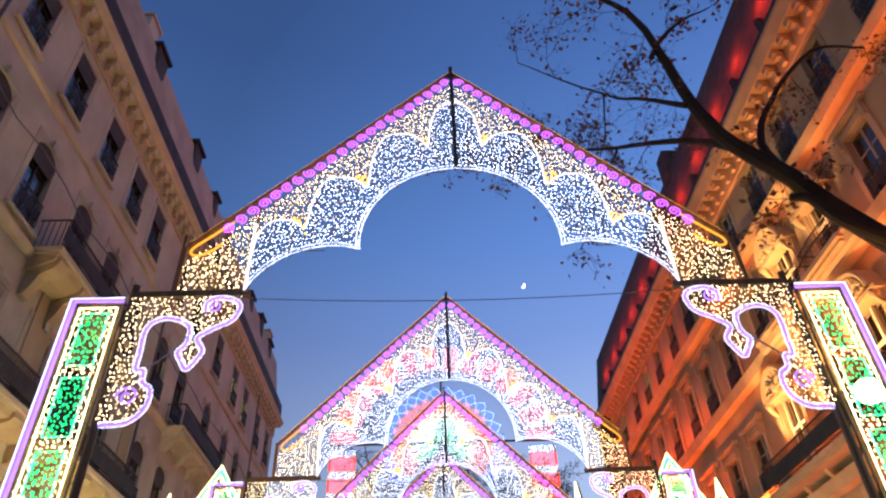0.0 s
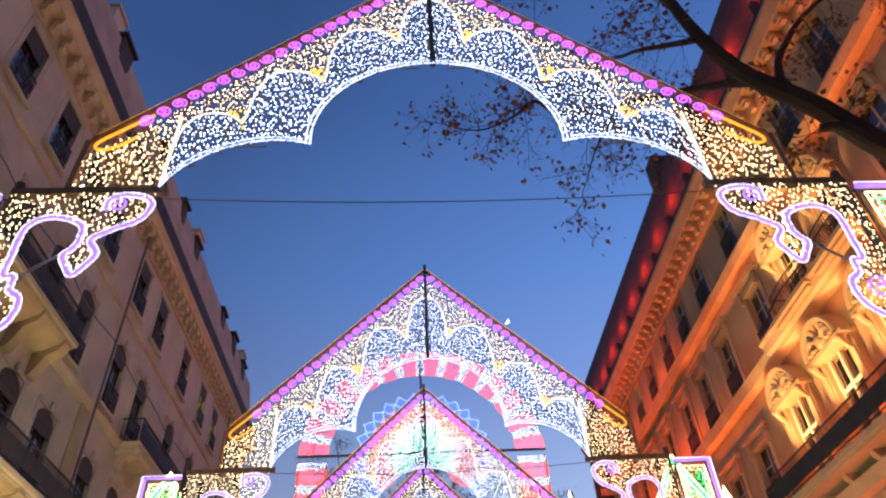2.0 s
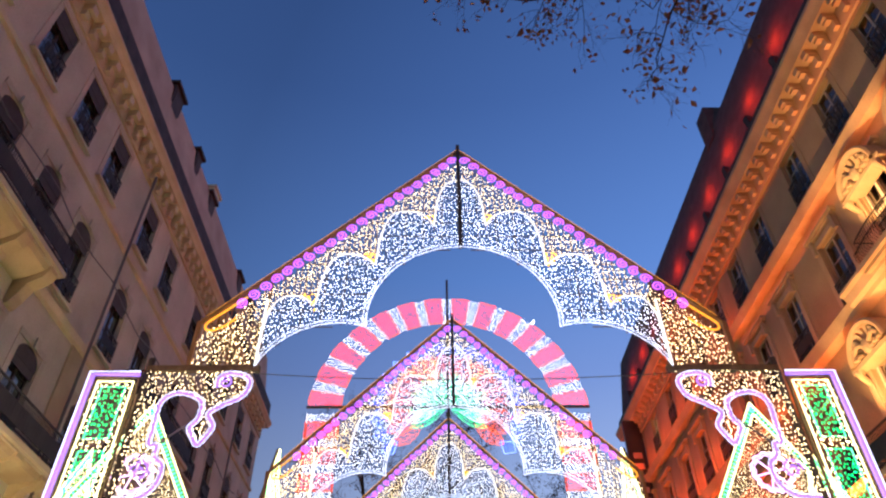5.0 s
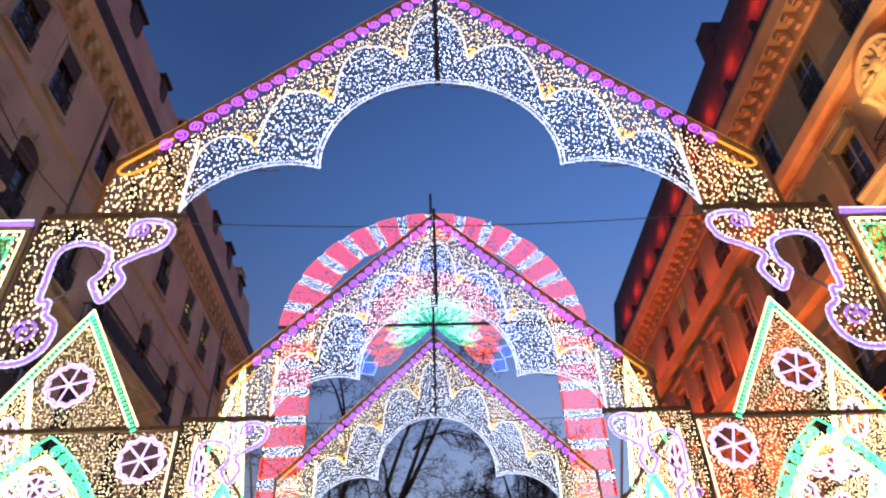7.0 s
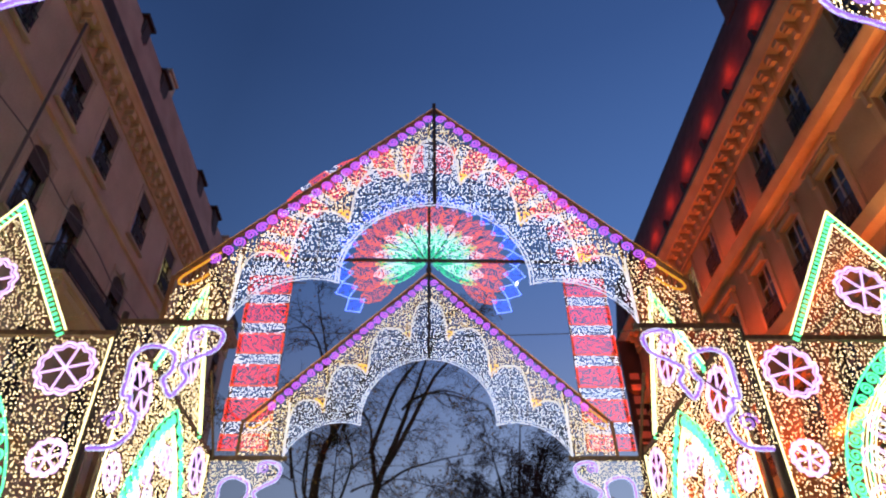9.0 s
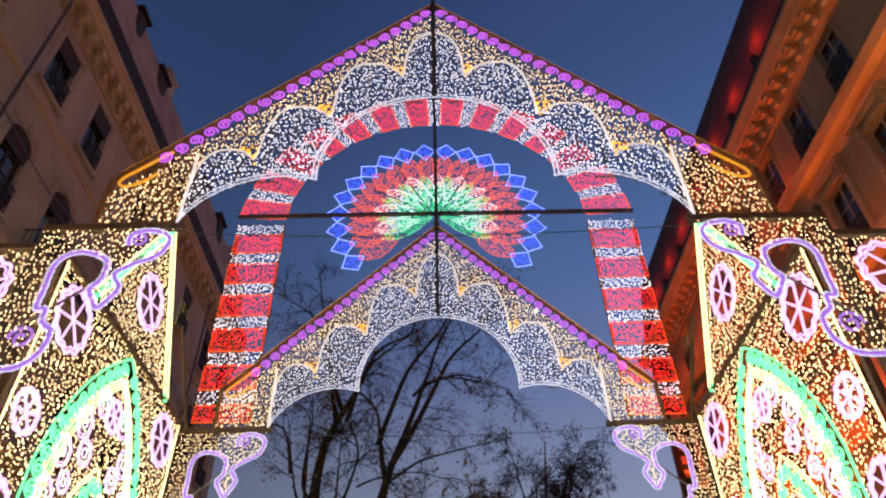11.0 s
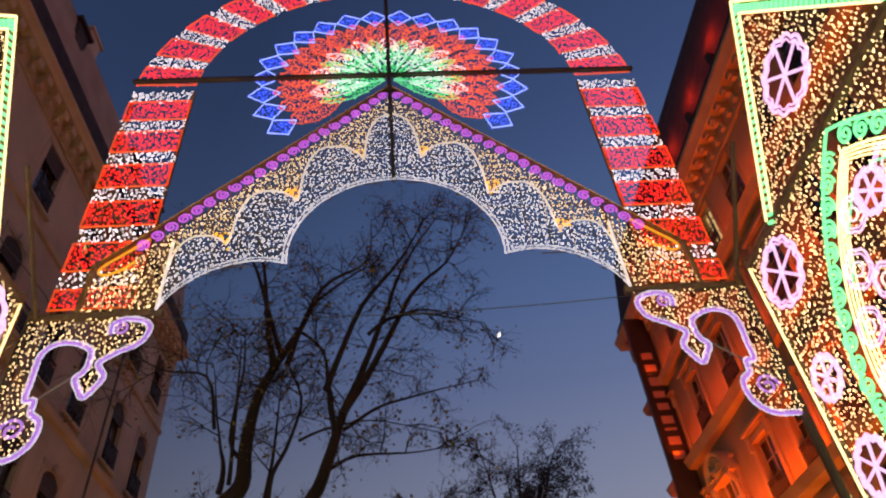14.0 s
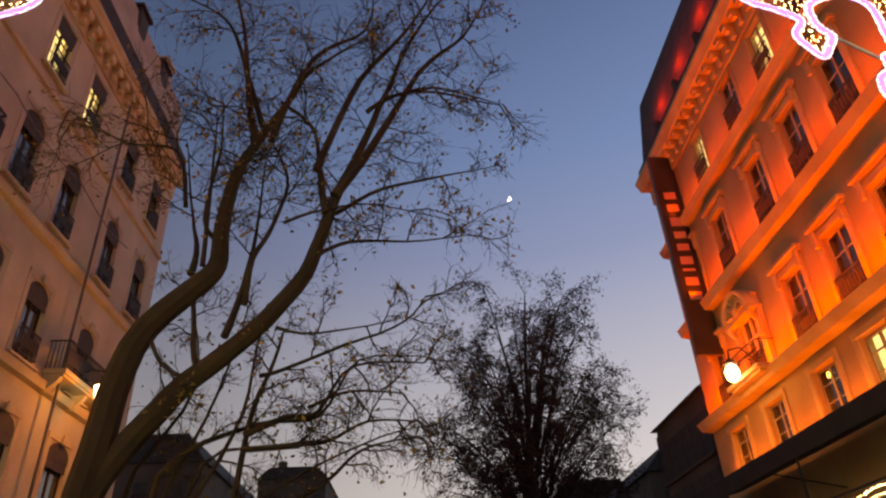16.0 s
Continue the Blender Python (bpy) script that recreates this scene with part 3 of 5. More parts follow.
def side_screen():
    half, tip, base_x = 2.06, 8.64, 1.34
    g = thing("gabled_screen", "gabled screen of gold lamps with green border and pink wheel medallions", "light panel", "gabled side screens")
    part("sill_beam", boxes((-half, half, -0.02, 0.06, BEAM - 0.05, BEAM + 0.02)), M_WOOD, g)
    for s in (-1, 1):
        part("post", boxes((s * half - 0.03, s * half + 0.03, 0.0, 0.07, 0, BEAM + 0.1)), M_WOOD, g)
        bm = bmesh.new()
        prism(bm, [(0, tip), (s * base_x, BEAM), (s * (base_x - 0.06), BEAM), (0, tip - 0.12)], 0.0, 0.05)
        bmesh.ops.recalc_face_normals(bm, faces=bm.faces[:])
        part("rafter", bm, M_WOOD, g)
        part("yellow_rope", cord([(0, tip), (s * base_x, BEAM + 0.02)], 0.015, 4), R_YELLOW, g)
        part("yellow_rope", cord([(0, tip - 0.27), (s * (base_x - 0.15), BEAM + 0.02)], 0.013, 4), R_YELLOW, g)
        n = 30
        for i in range(n):
            f = (i + 0.6) / n
            x0, z0 = f * base_x, tip - 0.06 - f * (tip - BEAM)
            part("green_bar", cord([(s * (x0 - 0.005), z0), (s * (x0 - 0.075), z0 - 0.045)], 0.021, 4), R_GREEN, g)
        # pointed arch: coils between two ropes
        outer = arc3((0.0, 6.2), (0.82, 5.40), (1.30, 4.25), 18) + [(1.34, 0.3)]
        mid = arc3((0.0, 5.90), (0.68, 5.26), (1.10, 4.22), 18) + [(1.13, 0.3)]
        for line, r, mm in ((outer, 0.016, R_GREEN), (mid, 0.012, R_YELLOW), ([(x * 0.955, z - 0.04) for x, z in mid], 0.010, R_YELLOW), ([(x * 0.91, z - 0.08) for x, z in mid], 0.010, R_YELLOW), ([(x * 0.865, z - 0.12) for x, z in mid], 0.009, R_YELLOW)):
            part("arch_rope", cord([(s * x, z) for x, z in line], r, 4), mm, g)
        centre = [((xa + xb) / 2, (za + zb) / 2) for (xa, za), (xb, zb) in zip(outer, mid)]
        for k, (cx, cz) in enumerate(along(centre, 0.205)[1:30]):
            ob = part("coil", COIL_GREEN, None, g)
            ob.location = (s * cx, -0.03, cz)
            ob.rotation_euler = (0, 0.5 * k, 0)
        medallion(g, s * 1.52, 5.78, 0.37)
        inner = arc3((0.0, 4.72), (0.46, 4.20), (0.72, 3.3), 14) + [(0.75, 0.4)]
        for dx, dz, r, mm in ((0.0, 0.0, 0.012, R_YELLOW), (0.03, 0.04, 0.009, R_YELLOW), (0.22, 0.30, 0.010, R_YELLOW), (0.25, 0.34, 0.009, R_CREAM), (0.28, 0.38, 0.012, R_YELLOW)):
            line = [(max(0.0, x - dx), z - dz * (1 - x / 0.75)) for x, z in inner]
            part("inner_rope", cord([(s * x, z) for x, z in line if x > 0 or dx == 0.0], r, 4), mm, g)
        for k, (cx, cz) in enumerate(along([(x - 0.11, z - 0.08) for x, z in inner if x > 0.11], 0.2)[:22]):
            ob = part("coil", COIL_GREEN, None, g)
            ob.location = (s * cx, -0.03, cz)
            ob.rotation_euler = (0, 0.6 * k, 0)
        medallion(g, s * 1.68, 4.6, 0.22)
        medallion(g, s * 1.66, 3.7, 0.26)
        part("edge_rope", cord([(s * (half - 0.07), BEAM - 0.1), (s * (half - 0.07), 0.3)], 0.014, 4), R_YELLOW, g)
    for s in (-1, 1):
        for fx, fz, fr in ((0.30, 5.40, 0.17), (0.60, 5.02, 0.18), (0.84, 4.58, 0.17), (0.92, 4.08, 0.18), (0.94, 3.58, 0.17), (0.94, 3.08, 0.18), (0.40, 4.74, 0.15), (0.62, 4.32, 0.12)):
            fl = part("flower", cord([(s * fx + u, fz + v) for u, v in daisy(fr, 3, 36)], 0.013, 4, True), R_PINK, g, "small pink flower outline")
            part("flower_ring", cord([(s * fx + 0.78 * u, fz + 0.78 * v) for u, v in daisy(fr, 3, 36)], 0.008, 4, True), R_PINK, fl)
            part("flower_eye", cord([(s * fx + 0.36 * u, fz + 0.36 * v) for u, v in daisy(fr, 3, 18)], 0.011, 4, True), R_WHITE, fl)
        part("stem_rope", cord(smooth([(s * 0.16, 5.55), (s * 0.50, 5.28), (s * 0.80, 4.86), (s * 0.98, 4.3), (s * 1.04, 3.4)], 5), 0.009, 4), R_GREEN, g)
    medallion(g, 0.0, 7.12, 0.40)
    medallion(g, 0.0, 5.38, 0.20)
    tri = scatter(-1.3, 1.3, BEAM + 0.06, 8.5, 0.050, lambda x, z: (z < tip - 0.32 - np.abs(x) * (tip - BEAM) / base_x) & (np.hypot(x, z - 7.12) > 0.42), 21)

    def keep(x, z):
        ax = np.abs(x)
        band = np.interp(z, [0.0, 4.25, 5.40, 5.82, 6.2], [1.33, 1.30, 0.82, 0.46, 0.0])
        void = ax < np.interp(z, [0.4, 3.3, 3.85, 4.34], [0.47, 0.44, 0.26, 0.0])
        ring = (ax < band + 0.03) & (ax > band - 0.24)
        wheel = (np.hypot(ax - 1.52, z - 5.78) < 0.39) | void | (np.hypot(ax - 1.66, z - 3.7) < 0.27) | (np.hypot(ax, z - 5.38) < 0.21)
        return ~ring & ~wheel
    low = scatter(-half + 0.1, half - 0.1, 0.4, BEAM - 0.08, 0.050, keep, 22)
    part("gold_lamp_string", bulbs("gold_lamp_string", np.concatenate((tri, low)), M_GOLD, 0.0068, 0.0140, seed=23), M_GOLD, g, "gold lamps", "stuff")
    return g


# ---- the red and white arch with its rosette ----


def red_arch():
    d = thing("striped_arch", "tall round arch striped with red and white lamps round a rosette", "light arch", "illumination arches over the street")
    cz, ro, ri, foot = 10.86, 4.02, 3.08, 6.52
    for s in (-1, 1):
        part("leg_board", boxes((min(s * ro, s * (ro - 0.05)), max(s * ro, s * (ro - 0.05)), 0, 0.05, foot, cz), (min(s * ri, s * (ri + 0.04)), max(s * ri, s * (ri + 0.04)), 0, 0.05, foot, cz)), M_WOOD, d)
    part("cross_bar", boxes((-ro, ro, -0.16, -0.09, cz + 0.10, cz + 0.16)), M_MAST, d)
    part("pole", boxes((-0.035, 0.035, -0.24, -0.17, 9.9, 15.5)), M_MAST, d)
    for s in (-1, 1):
        for k in (1, 2):
            t = k * math.pi / 6
            bm = bmesh.new()
            tube(bm, [(s * 0.05, -0.10, cz + 0.12), (s * 1.5 * math.cos(t), -0.10, cz + 0.12 + 1.5 * math.sin(t))], 0.014, sides=4)
            part("brace", bm, M_MAST, d)

    def block(name, poly, mat, edge, seed, size):
        x0, x1 = min(p[0] for p in poly), max(p[0] for p in poly)
        z0, z1 = min(p[1] for p in poly), max(p[1] for p in poly)
        pts = scatter(x0, x1, z0, z1, 0.048 if mat is M_RED else 0.052, lambda x, z: in_poly(x, z, poly), seed)
        ob = part(name, bulbs(name, pts, mat, size, size * 1.5, seed), mat, d, kind="stuff")
        if edge:
            part("rim_rope", cord(poly, 0.012, 4, True), edge, ob)

    for s in (-1, 1):
        for k in range(7):
            ta, tb, tc = k * math.pi / 14 - 0.045, k * math.pi / 14 + 0.045, (k + 1) * math.pi / 14 - 0.045
            for a, b, mat in ((max(ta, 0.0), tb, M_WHITE), (tb, tc, M_RED)):
                pts = [(s * r * math.sin(t), cz + r * math.cos(t)) for r, t in [(ro, a + (b - a) * q / 3) for q in range(4)] + [(ri, b - (b - a) * q / 3) for q in range(4)]]
                block("lamp_block", pts, mat, R_ORANGE if mat is M_RED else None, 41 + k, 0.0108 if mat is M_RED else 0.010)
        z = cz
        k = 0
        while z > foot + 0.1:
            h = 0.29 if k % 2 == 0 else 0.46
            z1 = max(foot, z - h)
            mat = M_WHITE if k % 2 == 0 else M_RED
            block("lamp_block", [(s * ri, z), (s * ro, z), (s * ro, z1), (s * ri, z1)], mat, R_ORANGE if mat is M_RED else None, 60 + k, 0.0108 if mat is M_RED else 0.010)
            z, k = z1, k + 1
    # rosette
    rose = part("rosette", boxes((-0.06, 0.06, 0.0, 0.06, cz - 0.10, cz + 0.02)), M_MAST, d, "rosette of blue, red, white and green petals")

    def petal(name, length, width, mat, rope, seed, size):
        line = [(0, 0), (width * 0.40, length * 0.38), (width * 0.5, length * 0.64), (width * 0.30, length * 0.87), (0, length), (-width * 0.30, length * 0.87), (-width * 0.5, length * 0.64), (-width * 0.40, length * 0.38)] if name != "blue_petal" else [(0, 0), (width * 0.5, length * 0.55), (0, length), (-width * 0.5, length * 0.55)]
        pts = scatter(-width, width, 0, length, 0.046, lambda x, z: in_poly(x, z, line), seed)
        return bulbs("petal", pts, mat, size, size * 1.4, seed), (line, rope)

    rings = [("blue_petal", 1.74, 0.50, 0.44, M_BLUE, R_BLUE, 20, 0.0, 0.011), ("red_petal", 0.86, 1.00, 0.44, M_ORANGE, R_ORANGE, 20, 0.0, 0.0105),
             ("white_petal", 0.32, 0.98, 0.38, M_WHITE, R_WHITE, 10, 0.5, 0.0092), ("green_petal", 0.08, 1.16, 0.34, M_GREEN, R_MINT, 10, 0.0, 0.0135)]
    for name, r, length, width, mat, rope, n, shift, size in rings:
        me, (line, rp) = petal(name, length, width, mat, rope, 80 + n, size)
        bm = cord(line, 0.0085 if name == "blue_petal" else 0.0065, 4, True)
        rim = bpy.data.meshes.new("petal_rim")
        bm.to_mesh(rim)
        bm.free()
        rim.materials.append(rp)
        for i in range(n):
            t = math.radians(-132 + 264 * (i + 0.5 + shift) / n)
            if i + shift > n - 0.7:
                continue
            ob = part(name, me, mat, rose, kind="stuff")
            ob.location = (r * math.sin(t), -0.02 - 0.012 * (2.0 - r), cz + 0.10 + r * math.cos(t))
            ob.rotation_euler = (0, t, 0)
            o2 = part("petal_rim", rim, rp, ob)
    return d


ARCH_Y = [7.25, 13.78, 18.77, 23.57]
arch = gable_arch()
arch.location = (0, ARCH_Y[0], 0)
for y in ARCH_Y[1:]:
    copy_thing(arch, pose(0, y, 0))
for s in (-1, 1):
    p = light_pillar(arch, s)
    p.location = (0, ARCH_Y[0], 0)
    copy_thing(p, pose(0, ARCH_Y[1], 0))
ra = red_arch()
ra.location = (0, ARCH_Y[3] + 0.14, 0)
screen = side_screen()
screen.location = (6.28, 19.05, 0)
copy_thing(screen, pose(-6.28, 19.05, 0))
for s in (-1, 1):
    copy_thing(screen, pose(s * 4.04, 21.20, 0, 0, 0, 90 * s * -1))
    copy_thing(screen, pose(s * 8.42, 21.20, 0, 0, 0, 90 * s * -1))

# ---- ground ----
bm = bmesh.new()
bmesh.ops.create_grid(bm, x_segments=4, y_segments=4, size=600)
ground = tagged(part("ground", bm, M_PAVING), "grey granite street paving running to the horizon", "ground", kind="structure")
for s in (-1, 1):
    bm = bmesh.new()
    xs = sorted((s * 7.6, s * 12.4))
    box(bm, xs[0], xs[1], -40, 60, 0.004, 0.15)
    tagged(part("pavement", bm, M_PAVING), "raised granite pavement along the house fronts", "pavement", kind="structure")

# ---- house fronts ----


def mesh_of(name, bm, mat):
    me = bpy.data.meshes.new(name)
    bmesh.ops.recalc_face_normals(bm, faces=bm.faces[:])
    bm.to_mesh(me)
    bm.free()
    me.materials.append(mat)
    return me


def wall_with_openings(y0, y1, z0, z1, holes, depth):
    """A wall slab in the plane x = 0 (street side) to x = depth, with openings (ya, yb, za, zb) cut through it."""
    ys = sorted({y0, y1, *[h[0] for h in holes], *[h[1] for h in holes]})
    zs = sorted({z0, z1, *[h[2] for h in holes], *[h[3] for h in holes]})
    bm = bmesh.new()
    grid = {}

    def v(x, y, z):
        k = (x, round(y, 4), round(z, 4))
        if k not in grid:
            grid[k] = bm.verts.new(k)
        return grid[k]

    def solid(i, j):
        if not (0 <= i < len(ys) - 1 and 0 <= j < len(zs) - 1):
            return False
        cy, cz = (ys[i] + ys[i + 1]) / 2, (zs[j] + zs[j + 1]) / 2
        return not any(a < cy < b and c < cz < d for a, b, c, d in holes)

    for i in range(len(ys) - 1):
        for j in range(len(zs) - 1):
            if not solid(i, j):
                continue
            a, b, c, d = ys[i], ys[i + 1], zs[j], zs[j + 1]
            bm.faces.new((v(0, a, c), v(0, a, d), v(0, b, d), v(0, b, c)))
            bm.faces.new((v(depth, a, c), v(depth, b, c), v(depth, b, d), v(depth, a, d)))
            for ii, jj, e in ((i - 1, j, ((a, c), (a, d))), (i + 1, j, ((b, d), (b, c))), (i, j - 1, ((b, c), (a, c))), (i, j + 1, ((a, d), (b, d)))):
                if not solid(ii, jj):
                    (ya, za), (yb, zb) = e
                    bm.faces.new((v(0, ya, za), v(depth, ya, za), v(depth, yb, zb), v(0, yb, zb)))
    bmesh.ops.recalc_face_normals(bm, faces=bm.faces[:])
    return bm


class Windows:
    """Shared meshes of one size of window; x = 0 is the wall's street face and the street lies towards -x."""

    def __init__(self, w, h, frame_mat, trim_mat, head="flat", rail=True, curtain=M_ROOM):
        b = w / 2
        bm = boxes((0.16, 0.22, -b, -b + 0.07, 0, h), (0.16, 0.22, b - 0.07, b, 0, h), (0.16, 0.22, -b + 0.07, b - 0.07, h - 0.08, h), (0.16, 0.22, -b + 0.07, b - 0.07, 0, 0.10),
                   (0.15, 0.22, -0.045, 0.045, 0.10, h - 0.08), (0.17, 0.21, -b + 0.07, -0.045, h * 0.68, h * 0.68 + 0.05), (0.17, 0.21, 0.045, b - 0.07, h * 0.68, h * 0.68 + 0.05),
                   (0.18, 0.205, -b + 0.07, -0.045, h * 0.36, h * 0.36 + 0.03), (0.18, 0.205, 0.045, b - 0.07, h * 0.36, h * 0.36 + 0.03))
        self.frame = mesh_of("window_frame", bm, frame_mat)
        self.pane = mesh_of("pane", boxes((0.186, 0.196, 0.0, b - 0.045, 0.05, h - 0.04)), M_GLASS)
        self.room = mesh_of("curtain", boxes((0.40, 0.43, -b - 0.2, b + 0.2, -0.1, h + 0.2)), curtain)
        side = 0.02 if head in ("plain", "arch") else 0.07
        bm = boxes((-side, 0.0, -b - 0.22, -b, -0.06, h), (-side, 0.0, b, b + 0.22, -0.06, h), (-side - 0.02, 0.0, -b - 0.22, b + 0.22, h, h + 0.20))
        if head == "cornice":
            box(bm, -0.24, 0.0, -b - 0.36, b + 0.36, h + 0.38, h + 0.50)
            box(bm, -0.14, 0.0, -b - 0.30, b + 0.30, h + 0.30, h + 0.38)
            for s in (-1, 1):
                box(bm, -0.18, -0.072, s * (b + 0.12) - 0.07, s * (b + 0.12) + 0.07, h - 0.25, h + 0.30)
        if head == "arch":
            for s in (-1, 1):
                arc = [(s * b * math.sin(0.5 * math.pi * i / 8), h - 0.42 * (1 - math.cos(0.5 * math.pi * i / 8))) for i in range(9)]
                for xa, xb in ((0.0, 0.15),):
                    lo, hi = [bm.verts.new((xa, q, c)) for q, c in arc], [bm.verts.new((xb, q, c)) for q, c in arc]
                    top = [bm.verts.new((xa, q, h)) for q, c in arc]
                    for i in range(8):
                        bm.faces.new((lo[i], lo[i + 1], hi[i + 1], hi[i]))
                        bm.faces.new((lo[i], lo[i + 1], top[i + 1], top[i]))
            box(bm, -0.15, -0.092, -0.13, 0.13, h - 0.06, h + 0.26)
        self.trim = mesh_of("surround", bm, trim_mat)
        self.sill = mesh_of("sill", boxes((-0.16, 0.15, -b - 0.24, b + 0.24, -0.14, -0.062)), trim_mat)
        self.valance = mesh_of("valance", boxes((0.02, 0.10, -b + 0.004, b - 0.004, h * 0.80, h - 0.004), (0.03, 0.06, -b + 0.03, b - 0.03, h * 0.70, h * 0.80)), M_FRAME)
        self.rail = None
        if rail:
            bm = boxes((-0.12, -0.09, -b + 0.002, b - 0.002, 0.86, 0.90), (-0.12, -0.09, -b + 0.002, b - 0.002, 0.06, 0.09))
            n = max(6, int(w / 0.075))
            for i in range(n + 1):
                y = -b + 0.02 + (w - 0.04) * i / n
                box(bm, -0.113, -0.097, y - 0.011, y + 0.011, 0.09, 0.86)
            for i in range(n // 2):
                y = -b + (2 * i + 1) * w / n
                box(bm, -0.118, -0.092, y - 0.05, y + 0.05, 0.30, 0.66)
            self.rail = mesh_of("railing", bm, M_IRON)

    def place(self, house, x, y, z, turn, lit=None):
        ob = part("window", self.frame, None, house)
        ob.matrix_local = pose(x, y, z, 0, 0, turn)
        for s in (0, 180):
            pn = part("pane", self.pane, None, ob)
            if s:
                pn.matrix_local = pose(0.382, 0, 0, 0, 0, 180)
        part("surround", self.trim, None, ob)
        part("sill", self.sill, None, ob)
        if self.rail:
            part("railing", self.rail, None, ob, kind="stuff")
        if not turn == 0:
            part("valance", self.valance, None, ob)
        rm = part("curtain", self.room, None, ob)
        if lit:
            rm.data = self.room.copy()
            rm.data.materials[0] = lit
        return ob


def balcony(house, x, ya, yb, z, s, depth=0.75, label="long balcony with black iron railing", corbel=0.0):
    """A slab on brackets with an iron railing; s is +1 where the street lies towards +x."""
    ob = part("balcony", boxes((min(x, x + s * depth), max(x, x + s * depth), ya, yb, z - 0.16, z), (min(x, x + s * depth * 0.9), max(x, x + s * depth * 0.9), ya + 0.06, yb - 0.06, z - 0.24, z - 0.162)), M_TRIM_L if s > 0 else M_TRIM_R, house, label)
    xo = x + s * (depth - 0.06)
    bm = bmesh.new()
    box(bm, xo - 0.02, xo + 0.02, ya, yb, z + 0.95, z + 1.0)
    box(bm, xo - 0.015, xo + 0.015, ya, yb, z + 0.10, z + 0.13)
    n = int((yb - ya) / 0.085)
    for i in range(n + 1):
        y = ya + (yb - ya) * i / n
        box(bm, xo - 0.009, xo + 0.009, y - 0.009, y + 0.009, z, z + 0.95)
        if i % 2:
            box(bm, xo - 0.012, xo + 0.012, y - 0.075, y + 0.075, z + 0.22, z + 0.74)
    for ye in (ya, yb):
        box(bm, min(x, xo), max(x, xo), ye - 0.012, ye + 0.012, z + 0.95, z + 1.0)
        for k in range(5):
            xx = x + s * (depth - 0.06) * (k + 0.5) / 5
            box(bm, xx - 0.009, xx + 0.009, ye - 0.009, ye + 0.009, z, z + 0.95)
    part("railing", bm, M_IRON, ob, kind="stuff")
    if corbel:
        count = max(2, int((yb - ya) / 1.4))
        for k in range(count):
            yc = ya + 0.45 + (yb - ya - 0.9) * k / (count - 1)
            bm = bmesh.new()
            prism(bm, [(x, z - 0.245), (x + s * depth * 0.94, z - 0.245), (x + s * depth * 0.94, z - 0.36), (x + s * depth * 0.80, z - 0.30 - corbel * 0.35), (x + s * depth * 0.45, z - 0.30 - corbel * 0.6),
                       (x + s * depth * 0.30, z - 0.30 - corbel), (x + s * depth * 0.14, z - 0.36 - corbel * 1.25), (x, z - 0.36 - corbel * 1.3)], yc - 0.20, yc + 0.20)
            bmesh.ops.recalc_face_normals(bm, faces=bm.faces[:])
            part("console", bm, M_YELLOW_STONE if ya < 20 else M_STONE_L, ob, "scrolled stone console")
        bm = bmesh.new()
        prism(bm, [(x, z - 0.246), (x + s * depth * 0.86, z - 0.246), (x + s * depth * 0.80, z - 0.40), (x + s * depth * 0.40, z - 0.246 - corbel * 0.40), (x, z - 0.246 - corbel * 0.55)], ya + 0.12, yb - 0.12)
        bmesh.ops.recalc_face_normals(bm, faces=bm.faces[:])
        part("corbel", bm, M_YELLOW_STONE if ya < 20 else M_STONE_L, ob, "moulded stone corbel")
        return ob
    n = max(2, int((yb - ya) / 1.5))
    for i in range(n + 1):
        y = ya + 0.15 + (yb - ya - 0.3) * i / n
        bm = bmesh.new()
        prism(bm, [(x, z - 0.8), (x + s * 0.16, z - 0.75), (x + s * 0.5, z - 0.42), (x + s * 0.6, z - 0.245), (x, z - 0.245)], y - 0.1, y + 0.1)
        bmesh.ops.recalc_face_normals(bm, faces=bm.faces[:])
        part("bracket", bm, M_TRIM_L if s > 0 else M_TRIM_R, ob)
    return ob


def course(house, profile, y0, y1, mat, name="string_course", label=""):
    bm = bmesh.new()
    prism(bm, profile, y0, y1)
    bmesh.ops.recalc_face_normals(bm, faces=bm.faces[:])
    return part(name, bm, mat, house, label)


